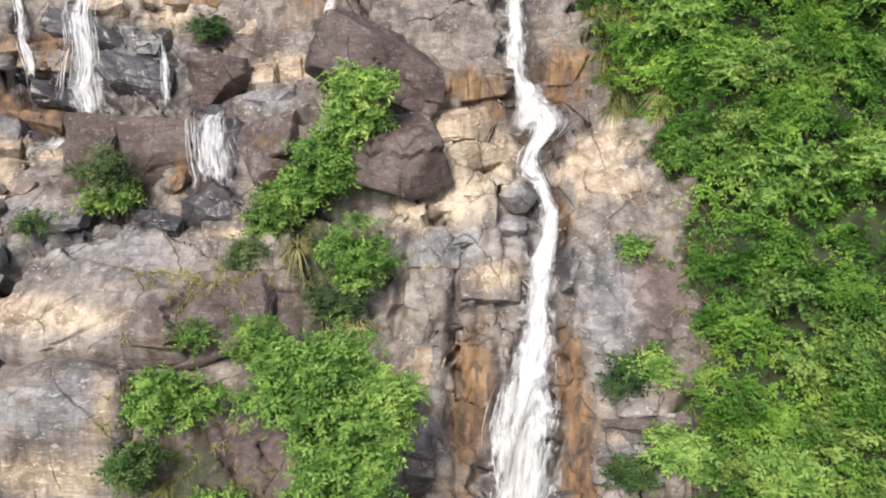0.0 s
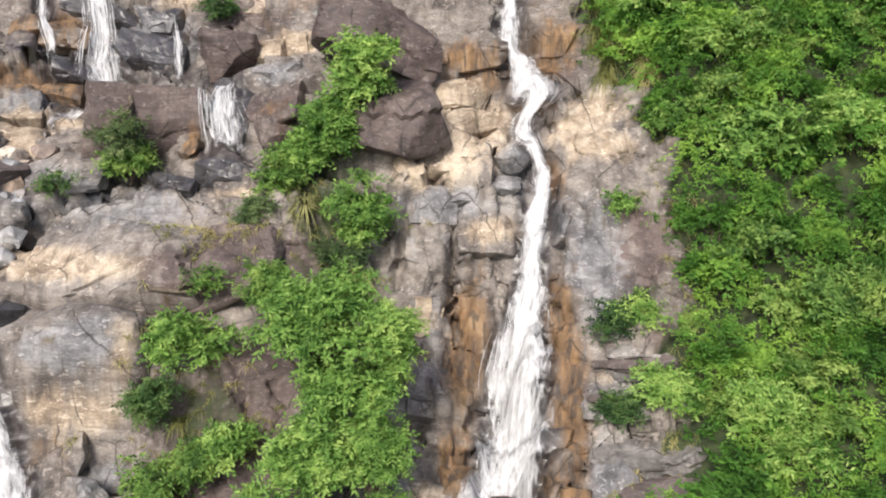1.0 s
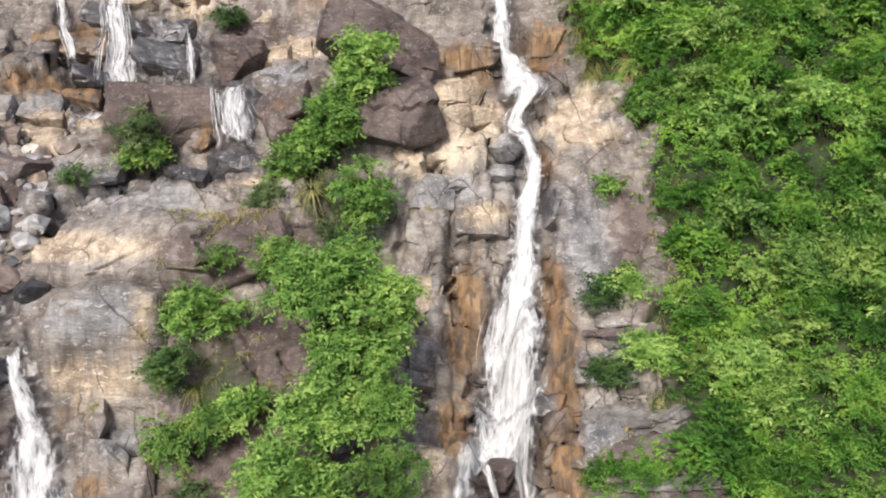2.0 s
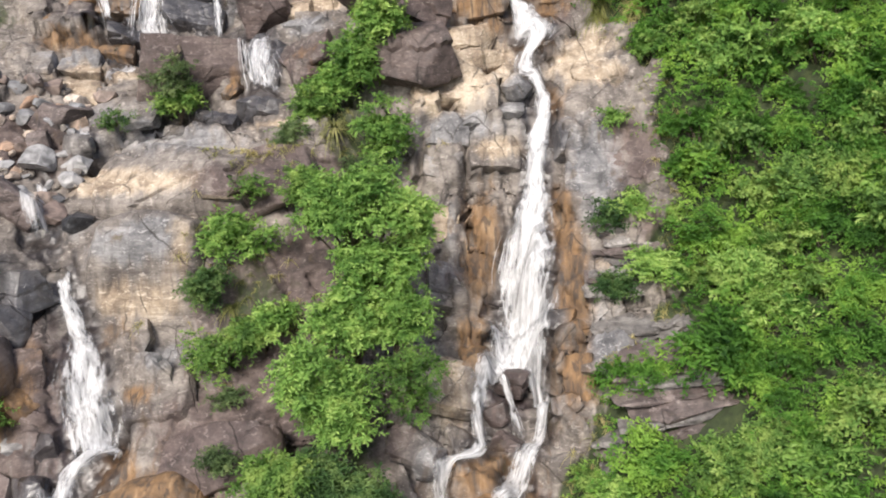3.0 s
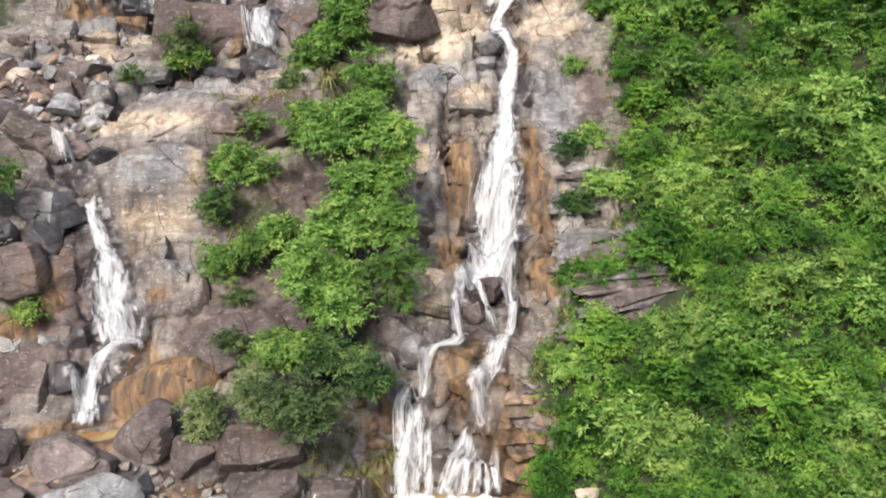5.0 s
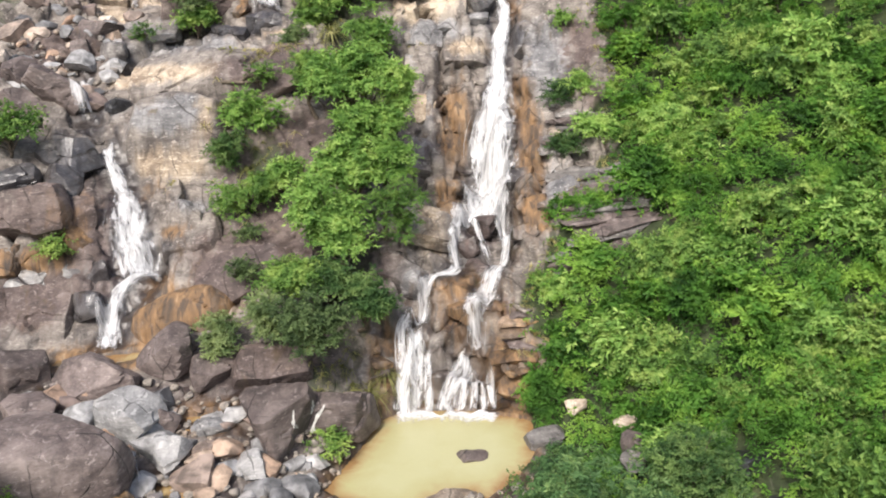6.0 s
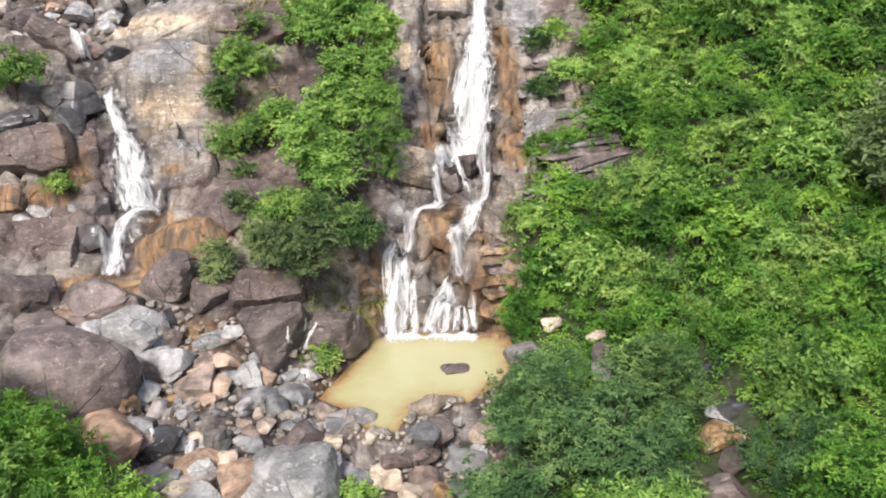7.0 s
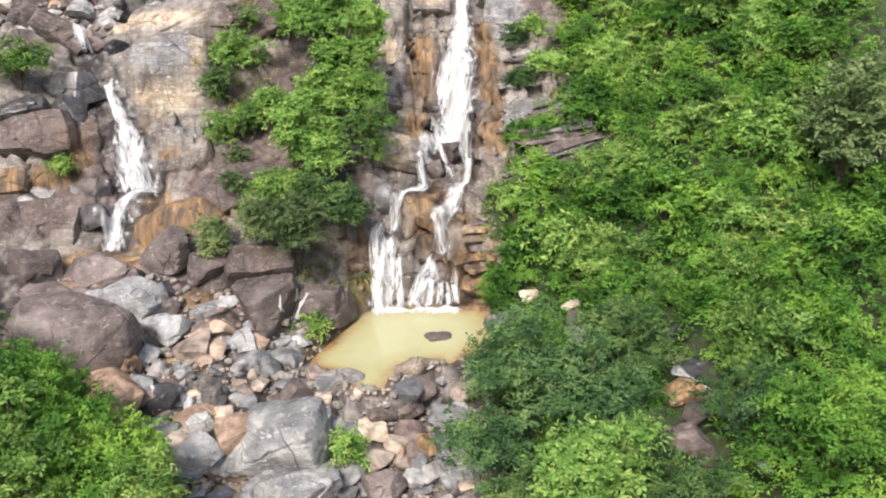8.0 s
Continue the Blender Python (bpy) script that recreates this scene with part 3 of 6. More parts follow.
BROWN_AREAS = [
    (-8.7, 27.0, 2.4, 1.6, 0.9), (-6.0, 27.6, 2.0, 1.6, 0.7), (-8.5, 21.4, 3.0, 2.6, 0.7), (-8.8, 15.6, 2.8, 1.9, 0.95), (-6.8, 10.0, 3.0, 1.6, 0.9), (-4.4, 25.0, 2.0, 3.0, 0.6), (-15.6, 15.6, 1.4, 1.5, 0.7), (-16.2, 18.4, 1.6, 2.6, 0.8), (-17.8, 13.4, 2.4, 1.2, 0.5),
    (-19.0, 14.6, 3.0, 2.0, 0.6), (-12.4, 34.4, 2.6, 1.8, 0.6), (-18.5, 40.2, 3.0, 2.2, 0.7), (-9.5, 40.6, 3.0, 1.6, 0.6), (-20.0, 30.0, 2.6, 2.4, 0.9), (8.0, 28.0, 1.1, 2.8, 0.8), (5.6, 36.7, 0.8, 0.9, 0.8), (0.4, 11.8, 0.8, 0.7, 0.8), (2.7, 12.4, 0.8, 0.8, 0.8), (-0.3, 22.0, 0.6, 0.8, 0.5), (3.0, 7.6, 1.0, 0.6, 0.4), (8.2, 24.0, 1.2, 0.8, 0.5), (-4.0, 14.5, 2.5, 3.0, 0.8), (2.0, 16.6, 1.4, 1.6, 0.8), (-6.4, 19.0, 2.8, 4.0, 0.8),
]
BLUE_AREAS = [
    (-13.4, 23.8, 1.5, 0.9, 1.0), (-12.2, 24.5, 1.0, 0.8, 0.9), (-13.0, 30.0, 4.0, 1.3, 0.7), (0.2, 30.0, 2.2, 0.8, 0.9), (3.1, 31.6, 0.7, 1.2, 0.8), (6.2, 28.0, 1.3, 2.2, 1.0), (6.0, 25.0, 0.9, 1.0, 0.6), (-0.6, 25.0, 0.7, 1.5, 0.7),
    (-0.3, 22.2, 0.7, 1.0, 0.6), (-13.4, 39.6, 2.6, 1.6, 0.9), (-18.8, 35.6, 1.2, 0.6, 1.0), (-7.4, 36.9, 1.4, 0.7, 0.9), (-11.7, 18.9, 0.9, 0.8, 0.8), (5.7, 19.4, 0.8, 1.8, 0.7), (-18.0, 38.8, 2.4, 0.9, 0.6), (-16.4, 25.0, 1.6, 0.7, 0.5), (-0.6, 17.4, 1.1, 1.8, 0.7), (-1.6, 14.0, 1.2, 1.6, 0.6),
]
WET_AREAS = [(-16.0, 39.4, 5.0, 2.4, 0.7), (-12.0, 37.0, 3.0, 0.9, 0.5), (-9.6, 34.6, 1.0, 1.6, 0.75), (-17.0, 21.9, 2.0, 1.3, 0.95), (-15.6, 15.4, 1.0, 1.6, 0.45), (1.8, 16.6, 1.3, 1.7, 0.6), (4.6, 29.2, 0.6, 0.9, 0.7), (3.9, 20.0, 0.5, 0.9, 0.7), (3.6, 38.6, 0.8, 0.9, 0.7), (-11.0, 30.9, 1.8, 0.35, 0.7), (-15.6, 12.8, 0.6, 1.0, 0.7), (2.3, 24.5, 0.4, 1.2, 0.4)]


def stone_areas(x, y, z):
    """Wet, rusty, cream, brown and blue-grey of the stone at a place on the cliff."""
    level = z + 0.5 * y
    wet = np.zeros(len(x))
    for name, line in STREAMS.items():
        d = np.maximum(off_line(x, y, line), 0)
        wet = np.maximum(wet, (0.75 if name in ("main", "west_fall", "upper_steps", "upper_west", "west_foot", "upper_far_west") else 0.6) * np.exp(-(d / 0.4) ** 2))
    wet = np.maximum(wet, spots(x, level, WET_AREAS))
    rust = spots(x, level, RUSTY) + spots(x, level, RUSTY_WEST)
    cream = spots(x, level, CREAM) + spots(x, level, CREAM_HIGH)
    return [a.clip(0, 1) for a in (wet, rust, cream, spots(x, level, BROWN_AREAS), spots(x, level, BLUE_AREAS))]


def build_land():
    def steps(*spans):
        return np.unique(np.concatenate([np.arange(a, b, s) for a, b, s in spans]).round(3))

    gx = np.concatenate([[-1500, -600, -250, -120, -70, -45, -34], steps((-28, -22, 0.4), (-22, 9.6, 0.11), (9.6, 27, 0.3), (27, 34, 1.5)), [38, 50, 75, 120, 250, 600, 1500]])
    gy = np.concatenate([[-1500, -600, -250, -120, -60, -40, -30, -22, -16, -12, -9, -6], steps((-4, 0, 0.4), (0, 14, 0.13), (14, 42.5, 0.09), (42.5, 60, 0.6)), [64, 80, 120, 250, 600, 1500]])
    nx, ny = len(gx), len(gy)
    x, y = (a.ravel() for a in np.meshgrid(gx, gy))
    z, veg, near_pool, slope, cascade = land(x, y)
    far = smooth(60, 300, np.hypot(x, y))
    z = z + far * 14 * fractal(np.stack([x, y, y * 0], 1) * 0.006, 3, 40)
    # normals of the sheet, along which the stone is shaped
    grid = z.reshape(ny, nx)
    dzdy, dzdx = np.gradient(grid, gy, gx)
    normal = np.stack([-dzdx.ravel(), -dzdy.ravel(), np.ones(len(x))], 1)
    normal /= np.linalg.norm(normal, axis=1)[:, None]
    p = np.stack([x, y, z], 1)
    bare = (1 - veg) * smooth(-6, -1, y) * smooth(0, 0.8, -near_pool) * (1 - far)
    down = (y + z) * 0.62
    turned = np.stack([x + 0.18 * down, down, (z - y) * 0.8], 1)
    slab = spots(x, y, [(-14, 27, 4.5, 3.6, 1), (-14, 24, 3.2, 1.6, 0.8), (-9.5, 27.5, 4, 3.5, 0.85), (-9.5, 19, 3, 4, 0.7), (6.6, 32.4, 3.0, 3.2, 1.0), (6.4, 28.5, 2.0, 1.6, 0.6)]).clip(0, 1)
    push = np.zeros(len(x))
    for size, depth, lean, gap, salt in ((2.6, 0.62, 0.34, 0.035, 26), (1.15, 0.2, 0.22, 0.045, 11), (0.5, 0.06, 0.12, 0.06, 5)):
        tag, edge, tilt = cells(turned / (size * np.array([1, 1.25, 1])) + 0.1 * np.stack([fractal(p * 0.9, 2, s) for s in (3, 4, 6)], 1), salt)
        push += (tag - 0.5) * depth + tilt * lean * size - 0.28 * depth * (1 - smooth(0, gap, edge))
    push *= 1 - 0.82 * slab
    columns = np.exp(-((x - 0.6) / 2.6) ** 2) * smooth(23, 25, y) * (1 - smooth(30, 32, y))
    ridge = 1 - np.abs(value_noise(np.stack([x * 1.3, y * 0.22, z * 0.2], 1), 61))
    push -= columns * 0.65 * smooth(0.78, 1.0, ridge)
    push += 0.1 * fractal(p * 0.5, 4, 20) + 0.035 * fractal(p * np.array([0.9, 0.9, 4.0]), 3, 30)
    push += 0.6 * spots(x, y, [(6.5, 32.2, 1.9, 1.9, 1.0)])
    push += 0.05 * fractal(p * 1.9, 3, 44)
    for line, deep in CRACKS:
        push -= deep * np.exp(-(np.maximum(off_line(x, y, line), 0) / 0.12) ** 2)
    push = push * bare * (0.35 + 0.65 * slope) + veg * 0.2 * fractal(p * 0.6, 4, 33) * (1 - far)
    p = p + normal * push[:, None]
    i = (np.arange(ny - 1)[:, None] * nx + np.arange(nx - 1)).ravel()
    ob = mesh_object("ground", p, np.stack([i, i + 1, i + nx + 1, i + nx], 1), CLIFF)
    # layers of stain and tone; in the stream bed they also hold painted shade
    wet, rust, pale, deep, blue = stone_areas(*p.T)
    rust = rust + 0.6 * np.exp(-(near_pool / 0.7) ** 2) * (near_pool < 0.4)
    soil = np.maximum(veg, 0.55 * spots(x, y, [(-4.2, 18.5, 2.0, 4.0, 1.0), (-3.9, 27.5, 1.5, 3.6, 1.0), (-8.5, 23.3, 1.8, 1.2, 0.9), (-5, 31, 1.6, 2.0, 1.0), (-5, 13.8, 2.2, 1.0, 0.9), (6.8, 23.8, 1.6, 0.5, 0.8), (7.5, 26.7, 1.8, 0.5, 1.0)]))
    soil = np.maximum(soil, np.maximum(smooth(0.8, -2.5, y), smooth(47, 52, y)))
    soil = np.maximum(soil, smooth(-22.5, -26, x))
    # bed damp and brown, darkened further to paint shade into gaps between stones
    bed = (1 - smooth(13, 15, y)) * smooth(0, 2, y) * (1 - veg)
    wet = np.maximum(wet, 0.55 * bed)
    deep = deep + 0.45 * bed
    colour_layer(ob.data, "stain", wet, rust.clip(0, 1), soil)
    colour_layer(ob.data, "tone", pale, deep.clip(0, 1), blue)
    tagged(ob, "weathered tan and grey rock cliff, ledges and soil slope, wet and rust-stained", "rock cliff", kind="structure")
    return ob


ground = build_land()
from mathutils.bvhtree import BVHTree


def tree_of(obs):
    verts, faces = [], []
    for ob in obs:
        m, start = ob.matrix_world if ob.parent else ob.matrix_basis, len(verts)
        verts += [m @ v.co for v in ob.data.vertices]
        faces += [[start + i for i in f.vertices] for f in ob.data.polygons]
    return BVHTree.FromPolygons(verts, faces)


GROUND_TREE = tree_of([ground])


def floor_at(x, y, tree=None):
    hit = (tree or GROUND_TREE).ray_cast(Vector((x, y, 90)), Vector((0, 0, -1)))
    return hit[0].z


# ---- stone masses and boulders ----
def sphere(level):
    bm = bmesh.new()
    bmesh.ops.create_icosphere(bm, subdivisions=level, radius=1)
    v = np.array([w.co[:] for w in bm.verts])
    f = np.array([[w.index for w in q.verts] for q in bm.faces])
    bm.free()
    return v, f


SPHERES = {level: sphere(level) for level in (2, 3, 4, 5, 6)}


def rock_data(seed, size, level=4, boxy=0.5, cuts=9, rough=1.0, strata=0.0):
    """Vertices and faces of one stone: a rounded block, cut by fracture planes, worn and pitted."""
    rng = np.random.default_rng(seed)
    v, f = SPHERES[level]
    p = v / np.maximum(np.abs(v).max(1), 1e-6)[:, None] ** boxy
    for k in range(cuts + 5):
        n = rng.normal(size=3)
        n /= np.linalg.norm(n)
        over = p @ n - rng.uniform(0.55, 0.92)
        p = p - np.maximum(over, 0)[:, None] * 0.96 * n
    p = p * np.asarray(size) / 2 / np.abs(p).max(0)
    s = float(np.mean(size))
    outward = v / (np.asarray(size) / s)
    outward /= np.linalg.norm(outward, axis=1)[:, None]
    q = p / s
    d = 0.028 * fractal(q * 1.7 + seed, 4, seed % 50) + 0.012 * fractal(q * np.array([3, 3, 9]) + seed, 3, 7)
    if level >= 4:
        tag, edge, tilt = cells(q * 2.1 + seed * 1.7, seed % 40)
        d += 0.045 * (tag - 0.5) + 0.1 * tilt - 0.02 * (1 - smooth(0, 0.07, edge))
    if strata:
        d += strata * (np.floor(2 * value_noise(q * np.array([1.2, 1.2, 13]) + seed, 9) + 0.5) * 0.5)
    return p + outward * (d * s * rough)[:, None], f


def sharpen(data, degrees):
    bm = bmesh.new()
    bm.from_mesh(data)
    for e in bm.edges:
        e.smooth = len(e.link_faces) < 2 or e.calc_face_angle(0) < radians(degrees)
    bm.to_mesh(data)
    bm.free()


SOLIDS = [ground]

# what a stone of the cliff adds to the colours of its place: wet, rusty, cream, brown, blue-grey; and how much the place counts
OWN = {TAN: (0, 0, 0.75, 0, 0, 0.6), GREY: (0, 0, 0, 0, 0.35, 0.9), BROWN: (0, 0, 0, 0.6, 0, 0.7), RUST: (0, 0.6, 0, 0, 0, 0.7), WET: (0.75, 0, 0, 0, 0.5, 0.4), SLAB: (0, 0, 0, 0, 0, 1.0)}


def weathered(ob, material):
    """Gives a stone of the cliff the cliff's material, with layers by its own kind and its place."""
    q = np.array([ob.matrix_world @ v.co if ob.parent else ob.matrix_basis @ v.co for v in ob.data.vertices])
    *own, share = OWN[material]
    wet, rust, cream, brown, blue = [(a * share + b).clip(0, 1) for a, b in zip(stone_areas(*q.T), own)]
    colour_layer(ob.data, "stain", wet, rust, wet * 0)
    colour_layer(ob.data, "tone", cream, brown, blue)
    ob.data.materials[0] = CLIFF


def stone(name, label, category, seed, at, size, material, turn=0, lean=0, tip=0, level=4, boxy=0.5, cuts=9, rough=1.0, group="", strata=0.0):
    ob = mesh_object(name, *rock_data(seed, size, level, boxy, cuts, rough, strata), material)
    sharpen(ob.data, 32)
    ob.matrix_basis = pose(*at, lean, tip, turn)
    if category == "rock" and material in OWN:
        weathered(ob, material)
    SOLIDS.append(ob)
    return tagged(ob, label, category, group)


# masses that stand out of the cliff: place, size, turn, lean back, tip
for name, label, seed, at, size, material, turn, lean, tip, boxy, cuts in (
    ("boulder", "huge dark brown boulder lodged high on the cliff", 3, (-2.6, 36.0, 20.3), (5.8, 4.2, 3.7), DEEP, -8, -20, 12, 0.65, 4),
    ("boulder", "dark brown wedge-shaped boulder with a pale scar, lodged beside the waterfall", 14, (-1.7, 32.2, 17.8), (4.3, 2.8, 4.3), DEEP, 8, -26, -30, 0.42, 6),
    ("boulder", "dark brown angular boulder above a small waterfall", 8, (-9.9, 38.0, 19.3), (3.0, 2.4, 2.6), DEEP, 10, -15, 8, 0.45, 7),
    ("rock_mass", "grey-brown rock mass below the upper waterfall, grown with shrubs", 21, (-12.9, 34.3, 16.6), (5.2, 2.8, 3.8), BROWN, 14, -30, 8, 0.95, -3),
    ("boulder", "blue-grey boulder under the upper waterfall", 25, (-18.6, 36.4, 17.4), (1.8, 1.6, 1.7), GREY, 30, -20, 0, 0.5, 8),
    ("boulder", "rounded grey boulder against the falling water", 35, (2.9, 32.2, 16.2), (1.6, 1.3, 1.5), GREY, 0, -20, 0, 0.4, 7),
    ("boulder", "dark wet boulder splitting the waterfall", 39, (2.05, 22.3, 6.1), (1.5, 1.4, 1.3), BROWN, 0, -20, 10, 0.45, 6),
    ("boulder", "dark wet boulder with water running round it", 38, (1.35, 21.0, 5.5), (1.2, 1.2, 1.1), BROWN, 40, -20, -8, 0.5, 6),
    ("boulder", "dark wet boulder between the two branches of the waterfall", 40, (1.6, 19.7, 4.8), (1.5, 1.3, 1.1), BROWN, 30, -20, 0, 0.5, 6),
    ("boulder", "grey wet boulder beside the branching waterfall", 37, (3.9, 20.2, 6.2), (1.3, 1.2, 1.0), GREY, 10, -20, 0, 0.5, 6),
    ("rock_slab", "orange rust-stained ledge block between the branches", 41, (0.9, 17.5, 3.6), (1.8, 1.1, 1.2), RUST, 6, -15, 4, 0.75, 7),
    ("rock_slab", "orange layered ledge beside the foot of the waterfall", 42, (2.9, 15.8, 2.1), (2.2, 1.5, 0.8), RUST, -8, -15, -4, 0.8, 7),
    ("rock_slab", "brown layered ledge at the foot of the waterfall", 43, (2.8, 15.0, 0.9), (2.0, 1.3, 1.3), RUST, 6, -12, 3, 0.8, 7),
    ("rock_mass", "rounded rust-orange rock against the falling water", 44, (0.5, 22.6, 6.6), (1.5, 1.2, 1.6), RUST, 15, -25, 24, 0.4, 7),
    ("boulder", "big grey boulder lodged beside the lower waterfall", 45, (-18.7, 19.6, 8.6), (4.0, 2.8, 2.5), BROWN, 12, -22, -6, 0.6, 0),
    ("boulder", "black wet boulder beside the lower waterfall", 46, (-17.6, 21.6, 9.6), (2.1, 1.8, 1.6), WET, -10, -20, 12, 0.5, 8),
    ("rock_slab", "dark wet overhang at the lip of the lower waterfall", 47, (-17.5, 23.0, 10.4), (3.5, 2.0, 1.8), WET, 0, -25, 0, 0.7, 7),
    ("rock_mass", "pale cream rock at the cliff foot", 48, (-17.9, 17.1, 4.6), (3.3, 2.0, 3.1), SLAB, 0, -25, 0, 0.75, 1),
    ("rock_mass", "rounded rust-orange rock at the foot of the lower waterfall", 49, (-11.5, 16.8, 4.3), (4.6, 2.5, 2.5), RUST, 6, -28, -14, 0.22, -4),
    ("rock_mass", "grey block under the big slab", 50, (-12.0, 20.9, 7.5), (2.6, 1.8, 2.0), SLAB, 0, -30, 10, 0.6, 8),
    ("rock_mass", "brown-grey rock under the big slab beside the water", 59, (-13.0, 22.4, 8.2), (1.7, 1.4, 2.2), SLAB, 0, -30, 0, 0.6, 8),
    ("boulder", "black wet rock beside the foot of the lower waterfall", 51, (-15.6, 17.0, 5.0), (1.5, 1.3, 1.5), WET, 0, -20, 0, 0.5, 7),
):
    stone(name, label, "rock", seed, at, size, material, turn, lean, tip, 5 if max(size) > 2.4 else 4, boxy, cuts, 0.5)


def block(label, seed, x, y, z, w, h, material, tip=0, out=0.35, boxy=0.75, cuts=3, thick=1.2, strata=0.0, rough=0.75):
    """A block of the cliff that stands a little proud of its face."""
    a, b, c, d = base_height(np.array([x, x, x - 0.6, x + 0.6]), np.array([y - 0.6, y + 0.6, y, y]))
    normal = Vector((-(d - c) / 1.2, -(b - a) / 1.2, 1)).normalized()
    gap = (z - float(base_height(np.array([x]), np.array([y]))[0])) * normal.z
    at = Vector((x, y, z)) - normal * (gap + thick / 2 - out)
    lean = -math.degrees(math.acos(max(-1, min(1, math.hypot(normal.x, normal.y)))))
    turn = math.degrees(math.atan2(normal.x, -normal.y))
    stone("rock_block", label, "rock", seed, at, (w, thick, h), material, turn * 0.6, lean, tip, 6 if max(w, h) > 8 else 5 if max(w, h) > 1.9 else 4, boxy, cuts, rough, "cliff blocks", strata)


